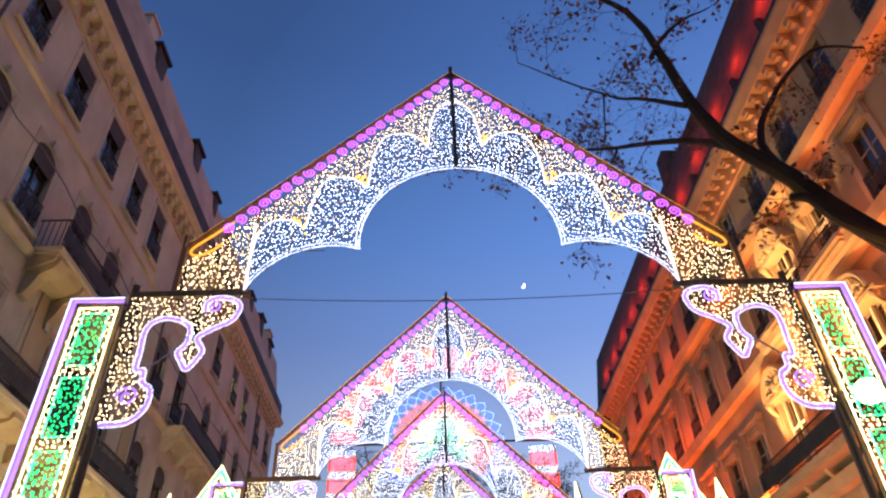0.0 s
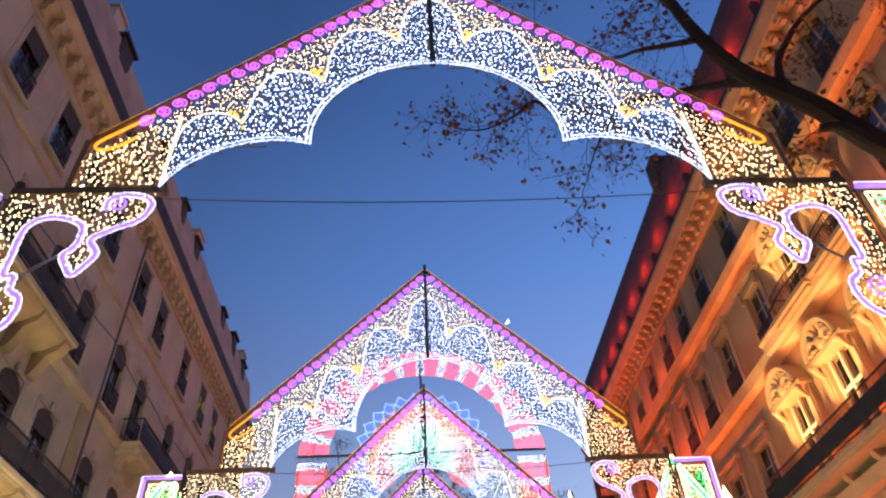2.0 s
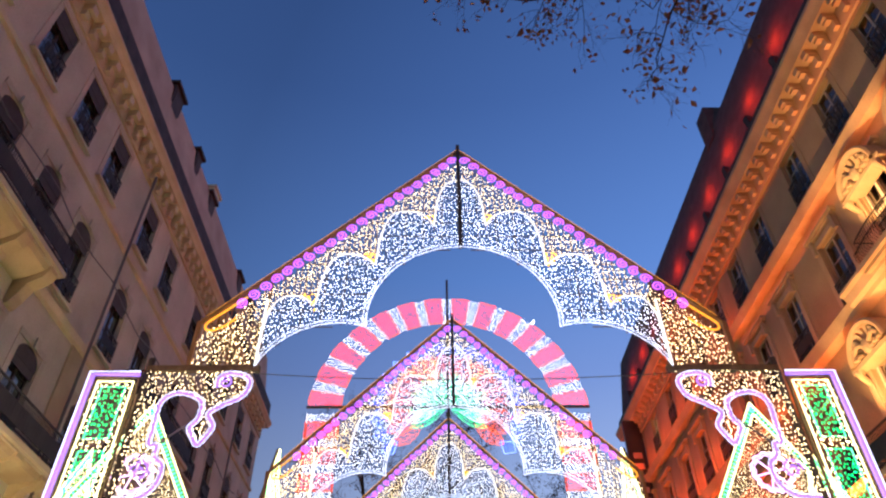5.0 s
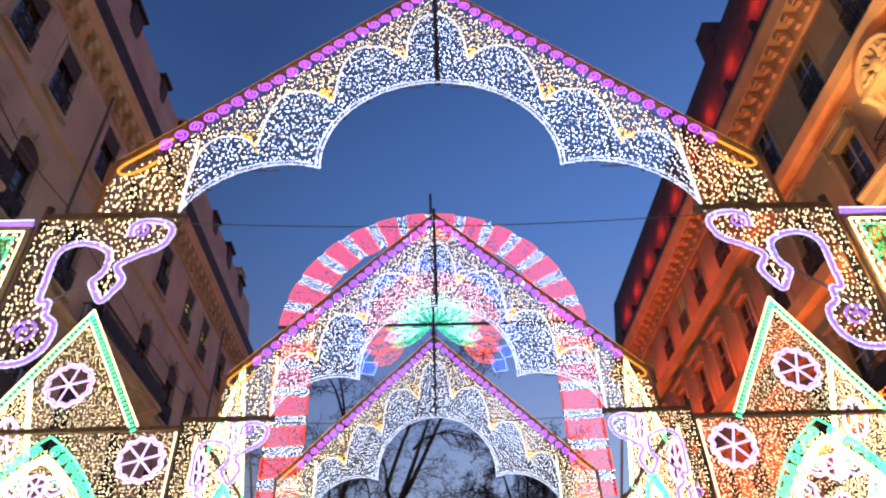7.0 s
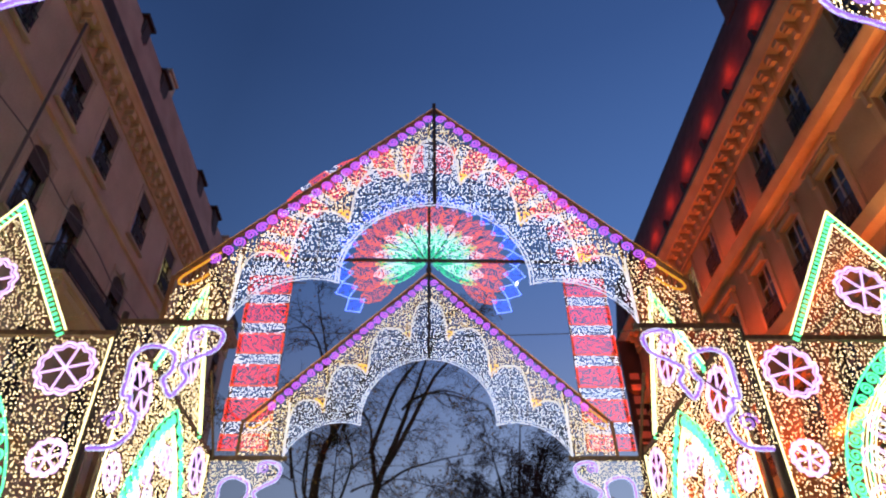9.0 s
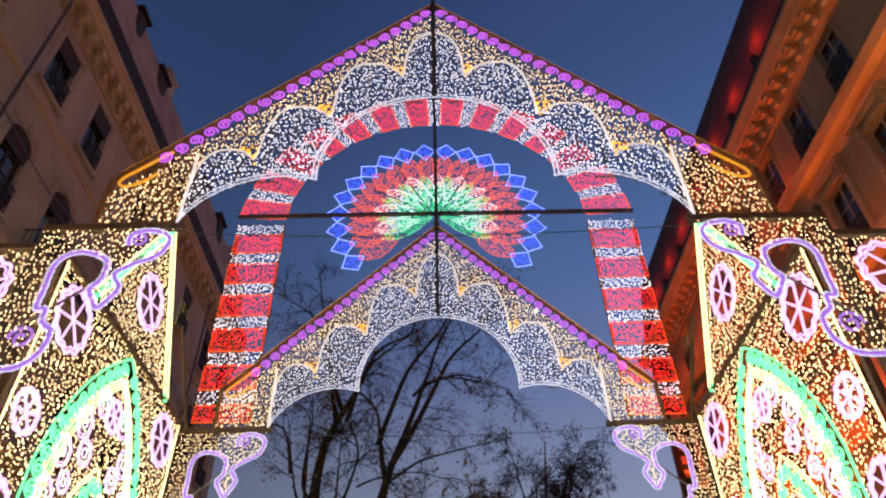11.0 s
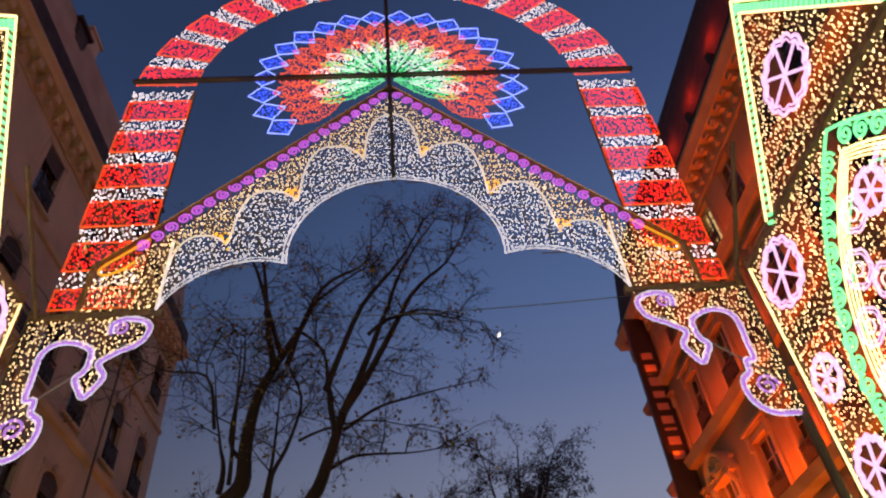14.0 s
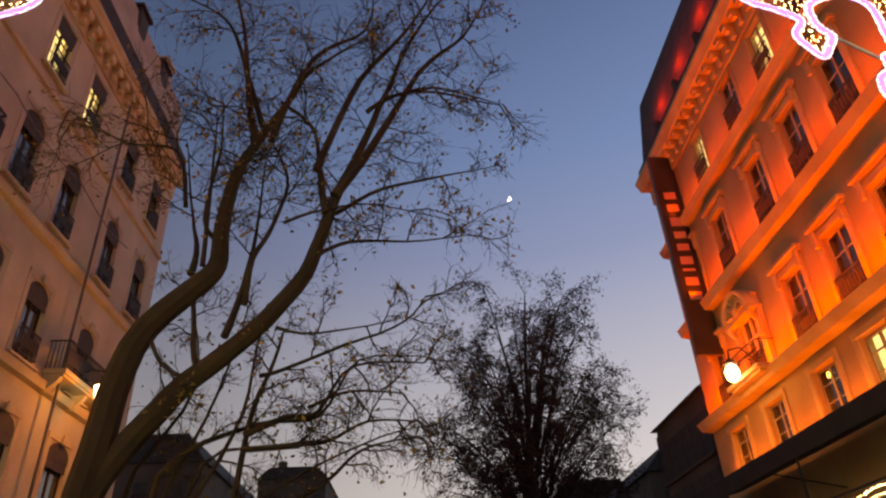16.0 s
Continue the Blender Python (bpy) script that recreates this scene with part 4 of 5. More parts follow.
def left_house():
    X, y0, y1 = -12.0, -12.0, 48.3
    h = thing("apartment_house", "grey-beige stone apartment house with iron railings and bracketed cornice", "building")
    cols = [-9.0, -6.1, -3.1, 0.0, 3.1, 6.3, 9.3, 12.2, 15.0, 17.85, 20.4, 22.85, 26.45, 29.2, 33.4, 37.05, 39.85, 43.5, 46.55]
    rows = [(19.1, 2.4, 1.16), (14.5, 2.75, 1.2), (9.95, 2.55, 1.26), (5.4, 2.9, 1.5), (0.6, 3.6, 2.0)]
    holes = [(y - w / 2, y + w / 2, z, z + hh) for y in cols for z, hh, w in rows]
    wall = part("wall", wall_with_openings(y0, y1, 0, 21.9, holes, 0.5), M_STONE_L, h)
    wall.matrix_local = Matrix.Translation((X, 0, 0)) @ Matrix.Diagonal((-1, 1, 1, 1))
    part("end_wall", boxes((X - 12, X - 0.5, y1 - 0.5, y1, 0, 25.0)), M_STONE_L, h)
    kinds = [Windows(rows[0][2], rows[0][1], M_FRAME, M_STONE_L, "plain"), Windows(rows[1][2], rows[1][1], M_FRAME, M_STONE_L, "arch"), Windows(rows[2][2], rows[2][1], M_FRAME, M_STONE_L, "arch"),
             Windows(rows[3][2], rows[3][1], M_FRAME, M_TRIM_L, "arch", False), Windows(rows[4][2], rows[4][1], M_FRAME, M_TRIM_L, "flat", False)]
    for i, y in enumerate(cols):
        for j, (z, hh, w) in enumerate(rows):
            lit = M_WARMPANE if (j == 0 and i in (15, 16)) else None
            kinds[j].place(h, X, y, z, 180, lit)
    course(h, [(X, 9.35), (X + 0.2, 9.4), (X + 0.28, 9.65), (X, 9.7)], y0, y1, M_TRIM_L)
    course(h, [(X, 13.75), (X + 0.14, 13.8), (X + 0.2, 14.0), (X, 14.05)], y0, y1, M_TRIM_L)
    course(h, [(X, 18.3), (X + 0.10, 18.35), (X + 0.12, 18.5), (X, 18.52)], y0, y1, M_TRIM_L)
    course(h, [(X - 0.4, 21.9), (X + 0.08, 21.9), (X + 0.10, 22.6), (X - 0.4, 22.6)], y0, y1, M_TRIM_L, "frieze")
    course(h, [(X - 0.4, 22.6), (X + 0.50, 22.6), (X + 0.58, 22.75), (X + 0.68, 22.85), (X + 0.68, 22.97), (X - 0.4, 22.97)], y0, y1, M_TRIM_L, "cornice")
    course(h, [(X - 0.6, 22.97), (X + 0.44, 22.97), (X + 0.40, 24.35), (X - 0.6, 24.35)], y0, y1, M_SLATE, "gutter_band", "dark slate band above the cornice")
    course(h, [(X - 9, 24.35), (X - 0.02, 24.35), (X - 0.42, 28.0), (X - 1.2, 28.5), (X - 9, 28.7)], y0, y1, M_ROOF_L, "attic", "pale sloping attic wall")
    br = mesh_of("bracket", boxes((0.102, 0.44, -0.16, 0.16, 22.28, 22.598), (0.102, 0.28, -0.13, 0.13, 22.0, 22.278)), M_TRIM_L)
    for k in range(int((y1 - y0) / 0.72)):
        ob = part("bracket", br, None, h)
        ob.location = (X, y0 + 0.4 + 0.72 * k, 0)
    rng = random.Random(4)
    for k in range(-4, 11):
        y = 15.5 + 3.25 * k + rng.uniform(-0.9, 0.9)
        a, t = rng.uniform(0.34, 0.62), 27.8 + rng.uniform(0.0, 0.55)
        if k % 4 == 2:
            continue
        bm = boxes((X - 2.2, X - 0.32, y - a, y + a, 26.2, t), (X - 2.3, X - 0.18, y - a - 0.12, y + a + 0.12, t, t + 0.16))
        ob = part("dormer", bm, M_SLATE, h)
        part("dormer_window", boxes((X - 0.318, X - 0.29, y - a + 0.15, y + a - 0.15, 26.5, t - 0.25)), M_FRAME, ob)
    for y in (6.2, 19.0, 33.6, 47.0):
        bm = boxes((X - 2.4, X - 0.9, y - 0.5, y + 0.5, 27.0, 29.9), (X - 2.5, X - 0.8, y - 0.6, y + 0.6, 29.9, 30.05))
        for q in (-0.3, 0.0, 0.3):
            tube(bm, [(X - 1.6, y + q, 30.05), (X - 1.6, y + q, 30.5)], 0.1, 0.08, 7)
        part("chimney", bm, M_STONE_L, h)
    balcony(h, X, 15.9, 21.5, 14.15, 1, 0.95, "deep balcony with dense black iron railing", 0.9)
    balcony(h, X, 28.2, 34.6, 14.0, 1, 0.9, "deep balcony with dense black iron railing", 0.5)
    balcony(h, X, 3.0, 25.0, 9.6, 1, 0.9, "deep balcony with dense black iron railing", 0.5)
    balcony(h, X, 41.2, 45.3, 10.12, 1)
    bm = bmesh.new()
    tube(bm, [(X + 0.22, 4 + k * 1.5, 16.55 + 0.16 * math.sin(k * 1.9)) for k in range(28)], 0.022, sides=5)
    part("facade_cable", bm, M_CABLE, h, "dark cable strung along the facade")
    course(h, [(X + 0.002, 9.9), (X + 0.06, 9.9), (X + 0.06, 13.74), (X + 0.002, 13.74)], 17.2, 18.3, M_YELLOW_STONE, "pilaster")
    course(h, [(X + 0.002, 9.9), (X + 0.06, 9.9), (X + 0.06, 13.74), (X + 0.002, 13.74)], 24.6, 25.4, M_YELLOW_STONE, "pilaster")
    for y in (10.7, 25.0, 41.7):
        bm = bmesh.new()
        tube(bm, [(X + 0.36, y, 0.2), (X + 0.36, y, 22.0)], 0.055, sides=6)
        part("downpipe", bm, M_CABLE, h)
    return h


def pediment_bay(house, y, z, w, hgt, X, own=True):
    """A projecting window bay: deep jambs, a round shell hood with fluted relief, and a bowed iron balcony."""
    b = w / 2
    ob = part("bay", boxes((X - 0.18, X - 0.002, y - b - 0.40, y - b - 0.04, z - 0.2, z + hgt), (X - 0.18, X - 0.002, y + b + 0.04, y + b + 0.40, z - 0.2, z + hgt),
                           (X - 0.46, X - 0.002, y - b - 0.46, y + b + 0.46, z + hgt + 0.002, z + hgt + 0.13)), M_TRIM_R, house, "projecting window bay with carved shell hood")
    r, rise, base = b + 0.34, 0.98, z + hgt + 0.132
    arcs = [(X - 0.54, r, rise), (X - 0.58, r * 0.93, rise * 0.93), (X - 0.53, r * 0.82, rise * 0.84), (X - 0.22, r * 0.72, rise * 0.74)]
    bm = bmesh.new()
    rings = [[bm.verts.new((xx, y + q * math.cos(math.pi * i / 20), base + h * math.sin(math.pi * i / 20))) for i in range(21)] for xx, q, h in [(X - 0.002, r, rise)] + arcs]
    for u, v in zip(rings, rings[1:]):
        for i in range(20):
            bm.faces.new((u[i], u[i + 1], v[i + 1], v[i]))
    bm.faces.new(rings[-1])
    bmesh.ops.recalc_face_normals(bm, faces=bm.faces[:])
    part("hood", bm, M_TRIM_R, ob)
    bm = bmesh.new()
    for k in range(9):
        t = math.pi * (k + 0.5) / 9
        tube(bm, [(X - 0.26, y + 0.16 * math.cos(t), base + 0.12), (X - 0.32, y + 0.42 * r * math.cos(t), base + 0.12 + 0.36 * rise * math.sin(t)), (X - 0.44, y + 0.74 * r * math.cos(t), base + 0.06 + 0.74 * rise * math.sin(t))], 0.035, 0.10, 6)
    bmesh.ops.create_icosphere(bm, subdivisions=2, radius=0.23, matrix=Matrix.Translation((X - 0.42, y, base + 0.22)) @ Matrix.Diagonal((0.7, 0.85, 1.2, 1)))
    for s in (-1, 1):
        pts = smooth([(X - 0.44, y + s * 0.16, base + 0.30), (X - 0.48, y + s * 0.42, base + 0.42), (X - 0.46, y + s * 0.66, base + 0.28), (X - 0.44, y + s * 0.60, base + 0.12), (X - 0.44, y + s * 0.48, base + 0.18)], 4)
        tube(bm, pts, 0.075, 0.035, 6)
        for k in range(4):
            bmesh.ops.create_icosphere(bm, subdivisions=1, radius=0.075, matrix=Matrix.Translation((X - 0.50, y + s * (0.30 + 0.12 * k), base + 0.06 + 0.05 * (k % 2))) @ Matrix.Diagonal((0.8, 1.2, 0.8, 1)))
    part("carving", bm, M_TRIM_R, ob, "carved shell and scroll relief", "stuff")
    for s in (-1, 1):
        yy = y + s * (b + 0.22)
        bm = boxes((X - 0.24, X - 0.182, yy - 0.12, yy + 0.12, z + 0.95, z + hgt - 0.42))
        tube(bm, smooth([(X - 0.20, yy, z + hgt - 0.40), (X - 0.32, yy, z + hgt - 0.26), (X - 0.42, yy, z + hgt - 0.10), (X - 0.36, yy, z + hgt - 0.02)], 4), 0.07, 0.13, 7)
        part("console", bm, M_TRIM_R, ob)
    if own:
        sl = part("balcony", boxes((X - 0.92, X - 0.002, y - b - 0.62, y + b + 0.62, z - 0.36, z - 0.21), (X - 0.80, X - 0.002, y - b - 0.52, y + b + 0.52, z - 0.46, z - 0.362)), M_TRIM_R, ob, "small stone balcony with bowed iron railing")
        bm, half = bmesh.new(), b + 0.52
        bow = lambda q, zz: X - 0.66 - 0.22 * math.sin(math.pi * min(1.0, zz / 0.62)) - 0.10 * (1 - (q / half) ** 2)
        n = 22
        for i in range(n + 1):
            q = -half + 2 * half * i / n
            tube(bm, [(bow(q, zz), y + q, z - 0.21 + zz) for zz in (0.0, 0.2, 0.42, 0.62, 0.9)], 0.011, sides=4)
            if i % 2:
                ring = [(bow(q, 0.40 + 0.12 * math.sin(t)), y + q + 0.07 * math.cos(t), z + 0.19 + 0.12 * math.sin(t)) for t in (2 * math.pi * k / 8 for k in range(8))]
                tube(bm, ring, 0.010, sides=4, closed=True)
        for zz, rr in ((0.02, 0.014), (0.9, 0.022)):
            tube(bm, [(X - 0.03, y - half, z - 0.21 + zz)] + [(bow(q, zz), y + q, z - 0.21 + zz) for q in np.linspace(-half, half, 11)] + [(X - 0.03, y + half, z - 0.21 + zz)], rr, sides=5)
        part("railing", bm, M_IRON, sl, kind="stuff")
    fb = 0.05
    part("casement", boxes((X - 0.02, X + 0.06, y - b + 0.004, y - b + 0.08, z, z + hgt), (X - 0.02, X + 0.06, y + b - 0.08, y + b - 0.004, z, z + hgt), (X - 0.03, X + 0.06, y - fb, y + fb, z, z + hgt),
                           (X - 0.02, X + 0.058, y - b + 0.08, y - fb, z + 0.62 * hgt, z + 0.62 * hgt + 0.06), (X - 0.02, X + 0.058, y + fb, y + b - 0.08, z + 0.62 * hgt, z + 0.62 * hgt + 0.06)), M_WHITE_PAINT, ob, "cream-painted casement")
    return ob


def right_house():
    X, y0, y1 = 12.4, -12.0, 47.9
    h = thing("department_store", "ochre stone department store washed by orange floodlight under a slate mansard", "building")
    cols = [19.55 - 2.83 * k for k in range(11, 0, -1)] + [19.55, 22.4, 25.75, 28.45, 31.0, 33.9, 36.45, 39.1, 42.45, 45.5]
    rows = [(18.3, 2.15, 1.1), (13.95, 2.5, 1.2), (9.5, 2.35, 1.3), (7.0, 1.6, 1.35), (0.5, 4.2, 2.0)]
    tall = {2: (9.0, 2.95, 1.3), 3: (6.2, 1.6, 1.35)}
    spot = lambda j, y: tall[j] if j in tall and y < 24 else rows[j]
    holes = [(y - w / 2, y + w / 2, z, z + hh) for y in cols for z, hh, w in (spot(j, y) for j in range(5))]
    wall = part("wall", wall_with_openings(y0, y1, 0, 20.6, holes, 0.5), M_STONE_R, h)
    wall.location = (X, 0, 0)
    part("end_wall", boxes((X + 0.5, X + 12, y1 - 0.5, y1, 0, 23.0)), M_STONE_R, h)
    kinds = [Windows(rows[0][2], rows[0][1], M_FRAME_R, M_STONE_R, "plain", curtain=M_ROOM_R), Windows(rows[1][2], rows[1][1], M_FRAME_R, M_TRIM_R, "cornice", curtain=M_ROOM_R), Windows(rows[2][2], rows[2][1], M_FRAME_R, M_TRIM_R, "cornice", curtain=M_ROOM_R),
             Windows(rows[3][2], rows[3][1], M_FRAME_R, M_TRIM_R, "flat", False, M_ROOM_R), Windows(rows[4][2], rows[4][1], M_FRAME_R, M_TRIM_R, "flat", False, M_ROOM_R)]
    french = Windows(1.3, 2.95, M_FRAME_R, M_TRIM_R, "plain", False, M_ROOM_R)
    for i, y in enumerate(cols):
        for j, (z, hh, w) in enumerate(rows):
            lit = M_WARMPANE if (j == 0 and i in (17, 19)) or (j == 3 and i == 17) else None  # three rooms are lit
            (french if j == 2 and y < 24 else kinds[j]).place(h, X, y, spot(j, y)[0], 0, lit)
    course(h, [(X, 9.05), (X - 0.45, 9.1), (X - 0.62, 9.4), (X, 9.45)], 24.32, y1, M_TRIM_R)
    course(h, [(X, 8.10), (X - 0.30, 8.15), (X - 0.42, 8.5), (X, 8.55)], y0, 24.3, M_TRIM_R)
    course(h, [(X, 13.3), (X - 0.34, 13.35), (X - 0.48, 13.7), (X, 13.75)], y0, y1, M_TRIM_R)
    course(h, [(X, 17.45), (X - 0.30, 17.5), (X - 0.44, 17.8), (X, 17.85)], y0, y1, M_TRIM_R)
    course(h, [(X + 0.4, 20.6), (X - 0.12, 20.6), (X - 0.14, 21.4), (X + 0.4, 21.4)], y0, y1, M_TRIM_R, "frieze")
    course(h, [(X + 0.4, 21.4), (X - 0.62, 21.4), (X - 0.70, 21.6), (X - 0.82, 21.8), (X - 0.82, 21.95), (X + 0.4, 21.95)], y0, y1, M_TRIM_R, "cornice")
    course(h, [(X + 9, 21.95), (X - 0.50, 21.95), (X - 0.50, 22.7), (X - 0.22, 22.75), (X + 0.45, 27.3), (X + 0.9, 27.6), (X + 9, 27.9)], y0, y1, M_SLATE, "mansard", "dark slate mansard roof")
    br = mesh_of("bracket", boxes((-0.56, -0.142, -0.14, 0.14, 21.17, 21.398), (-0.48, -0.142, -0.12, 0.12, 21.05, 21.168), (-0.30, -0.142, -0.11, 0.11, 20.75, 21.048)), M_TRIM_R)
    for k in range(int((y1 - y0) / 0.66)):
        ob = part("bracket", br, None, h)
        ob.location = (X, y0 + 0.4 + 0.66 * k, 0)
    for k in range(-4, 10):
        y = 20.2 + 2.72 * k
        bm = bmesh.new()
        prism(bm, [(X - 0.44, 22.76), (X - 0.24, 22.76), (X - 0.26, 23.2), (X - 0.50, 23.3)], y - 0.14, y + 0.14)
        bmesh.ops.recalc_face_normals(bm, faces=bm.faces[:])
        part("lamp_stand", bm, M_IRON, h)
    for y in (10.4, 27.0):
        part("chimney", boxes((X + 0.3, X + 1.6, y - 0.5, y + 0.5, 26.6, 28.7)), M_SLATE, h)
    for y in (16.72, 19.55):
        pediment_bay(h, y, 13.95, 1.25, 2.05, X)
    for y in (16.72, 19.55, 22.4):
        pediment_bay(h, y, 9.05, 1.30, 2.85, X, False)
    balcony(h, X, 2.0, 24.28, 8.98, -1, 1.0, "long stone balcony with dense black iron railing")
    pediment_bay(h, 42.45, 9.75, 1.35, 1.95, X)
    course(h, [(X - 0.49, 13.36), (X - 0.62, 13.42), (X - 0.70, 13.66), (X - 0.80, 13.74), (X - 0.80, 13.82), (X - 0.49, 13.82)], 15.2, 22.1, M_TRIM_R, "ledge", "stepped stone ledge under the carved bays")
    return h


left_house()
right_house()

# ---- awning, blade sign, street lanterns ----
aw = thing("awning", "black canvas shop awning sloping over the pavement", "awning")
bm = bmesh.new()
prism(bm, [(12.3, 6.5), (9.5, 5.9), (9.5, 5.4), (9.56, 5.4), (9.56, 5.85), (12.3, 6.42)], 26.5, 46.5)
bmesh.ops.recalc_face_normals(bm, faces=bm.faces[:])
part("canvas", bm, M_AWNING, aw)
for y in (26.6, 33.2, 39.9, 46.4):
    bm = bmesh.new()
    tube(bm, [(12.38, y, 5.2), (9.6, y, 5.8)], 0.025, sides=5)
    part("arm", bm, M_IRON, aw)

sg = thing("blade_sign", "tall black blade sign with pink upright lettering bars", "sign")
part("panel", boxes((11.28, 12.36, 45.0, 45.2, 11.4, 21.4)), M_SIGN, sg)
zc = 13.85
for k, wd in enumerate((0.50, 0.52, 0.16, 0.52, 0.46, 0.46, 0.62, 0.50, 0.50)):
    part("letter_bar", boxes((11.58, 12.12, 44.975, 44.997, zc, zc + wd * 0.72)), M_SIGNBAR, sg)
    zc += wd + 0.17
for z in (12.1, 16.2, 20.6):
    part("bracket_arm", boxes((12.36, 12.42, 45.05, 45.13, z, z + 0.08)), M_IRON, sg)


def wall_lantern(x, y, z, s, watts=170):
    ln = thing("wall_lantern", "glowing street lantern on a curved iron wall bracket", "street lamp", "wall lanterns")
    bm = bmesh.new()
    if s > 0:
        bmesh.ops.create_uvsphere(bm, u_segments=14, v_segments=10, radius=0.27, matrix=Matrix.Translation((x, y, z)) @ Matrix.Diagonal((0.9, 0.9, 1.25, 1)))
        part("globe", bm, M_GLOBE, ln, "glowing white globe")
    else:
        bmesh.ops.create_cone(bm, cap_ends=True, segments=6, radius1=0.17, radius2=0.29, depth=0.62, matrix=Matrix.Translation((x, y, z)))
        part("lantern_glass", bm, M_GLOBE, ln, "glowing tapered lantern glass")
    bm = bmesh.new()
    bmesh.ops.create_cone(bm, cap_ends=True, segments=10, radius1=0.26, radius2=0.06, depth=0.2, matrix=Matrix.Translation((x, y, z + 0.42)))
    part("cap", bm, M_IRON, ln)
    bm = bmesh.new()
    tube(bm, [(x, y, z + 0.5), (x + s * 0.05, y, z + 0.85), (x + s * 0.5, y, z + 0.95), (s * 12.2, y, z + 0.4)], 0.035, sides=6)
    part("bracket_arm", bm, M_IRON, ln)
    point_lamp("lantern_light", (x - s * 0.45, y, z - 0.1), watts, AMBER if s > 0 else (1.0, 0.60, 0.28) if y < 25 else (1.0, 0.30, 0.03), 0.25)


wall_lantern(11.2, 42.4, 9.65, 1, 240)
wall_lantern(-10.6, 42.6, 9.65, -1, 300)
# three unseen lanterns, added below the view to brighten the left front
wall_lantern(-10.2, 19.5, 5.0, -1, 1050)
wall_lantern(-10.6, 8.0, 4.5, -1, 1300)
wall_lantern(-10.6, 29.0, 4.6, -1, 260)

for s in (-1, 1):
    st = thing("stay_pole", "slanting brown timber stay between arch and screen", "pole", "stay poles")
    bm = bmesh.new()
    tube(bm, [(s * 4.02, 23.55, 6.3), (s * 4.0, 22.35, 7.5)], 0.028, sides=6)
    part("pole", bm, M_WOOD, st)
sl = thing("shop_light_string", "gold string of small lamps under the awning edge", "string lights")
pts = along([(32.0, 4.2), (33.0, 4.05), (34.3, 4.15), (35.6, 4.0), (37.0, 4.2)], 0.06)
pts = np.concatenate([pts + np.array((0.0, d)) for d in (0.0, -0.16, -0.33, -0.5)])
ob = part("lamp_string", bulbs("lamp_string", pts, M_GOLD, 0.02, 0.03, 31), M_GOLD, sl, kind="stuff")
ob.matrix_local = pose(9.52, 0, 0, 0, 0, 90)
bm = boxes((9.51, 9.55, 32.0, 37.0, 4.2, 4.26), (9.51, 9.55, 32.0, 32.06, 4.26, 5.5), (9.51, 9.55, 36.94, 37.0, 4.26, 5.5))
part("hanger", bm, M_IRON, sl)

lamp = thing("street_lamp", "street lamp with glowing globe on a dark iron post", "street lamp")
bm = bmesh.new()
tube(bm, [(6.3, 9.75, -0.05), (6.3, 9.75, 5.75)], 0.09, 0.05, 10)
part("post", bm, M_IRON, lamp)
bm = bmesh.new()
bmesh.ops.create_cone(bm, cap_ends=True, segments=12, radius1=0.2, radius2=0.1, depth=0.5, matrix=Matrix.Translation((6.3, 9.75, 0.25)))
part("base", bm, M_IRON, lamp)
bm = bmesh.new()
bmesh.ops.create_uvsphere(bm, u_segments=16, v_segments=12, radius=0.2, matrix=Matrix.Translation((6.3, 9.75, 5.97)))
part("globe", bm, M_GLOBE, lamp, "glowing white globe")
point_lamp("street_lamp_light", (6.3, 9.75, 6.4), 150, AMBER, 0.2)

# ---- trees ----


def leaf_cloud(name, places, size, mat, seed):
    """Many small folded leaves."""
    rng = np.random.default_rng(seed)
    n = len(places)
    a, b = rng.normal(size=(n, 3)), rng.normal(size=(n, 3))
    a /= np.linalg.norm(a, axis=1, keepdims=True)
    b -= a * np.sum(a * b, axis=1, keepdims=True)
    b /= np.linalg.norm(b, axis=1, keepdims=True)
    c = np.cross(a, b)
    s = size * rng.uniform(0.6, 1.3, (n, 1))
    p = np.asarray(places)
    v = np.stack((p - a * s, p + b * s * 0.6 + c * s * 0.25, p + a * s, p - b * s * 0.6 + c * s * 0.25), 1).reshape(-1, 3)
    f = [(4 * i, 4 * i + 1, 4 * i + 2) for i in range(n)] + [(4 * i, 4 * i + 2, 4 * i + 3) for i in range(n)]
    me = bpy.data.meshes.new(name)
    me.from_pydata(v.tolist(), [], f)
    me.materials.append(mat)
    return me


def grow(bm, rng, start, way, length, radius, level, tips, droop=0.0):
    """One wandering twig with side twigs."""
    n = 4 if level else 3
    pts, p, d = [Vector(start)], Vector(start), Vector(way).normalized()
    for i in range(n):
        d = (d + Vector(rng.normal(0, 0.20, 3)) + Vector((0, 0, -droop))).normalized()
        p = p + d * length / n
        pts.append(p.copy())
    tube(bm, pts, radius, radius * 0.45, 4 if level > 1 else 3)
    if level:
        for i in range(1, n + 1):
            for _ in range(2 if level > 1 else int(rng.integers(1, 3))):
                side = Vector(rng.normal(0, 1, 3))
                side = (side - d * side.dot(d)).normalized()
                grow(bm, rng, pts[i], d * 0.8 + side * 0.8, length * rng.uniform(0.4, 0.65), radius * 0.5, level - 1, tips, droop)
    else:
        tips.extend(tuple(q) for q in pts[1:])


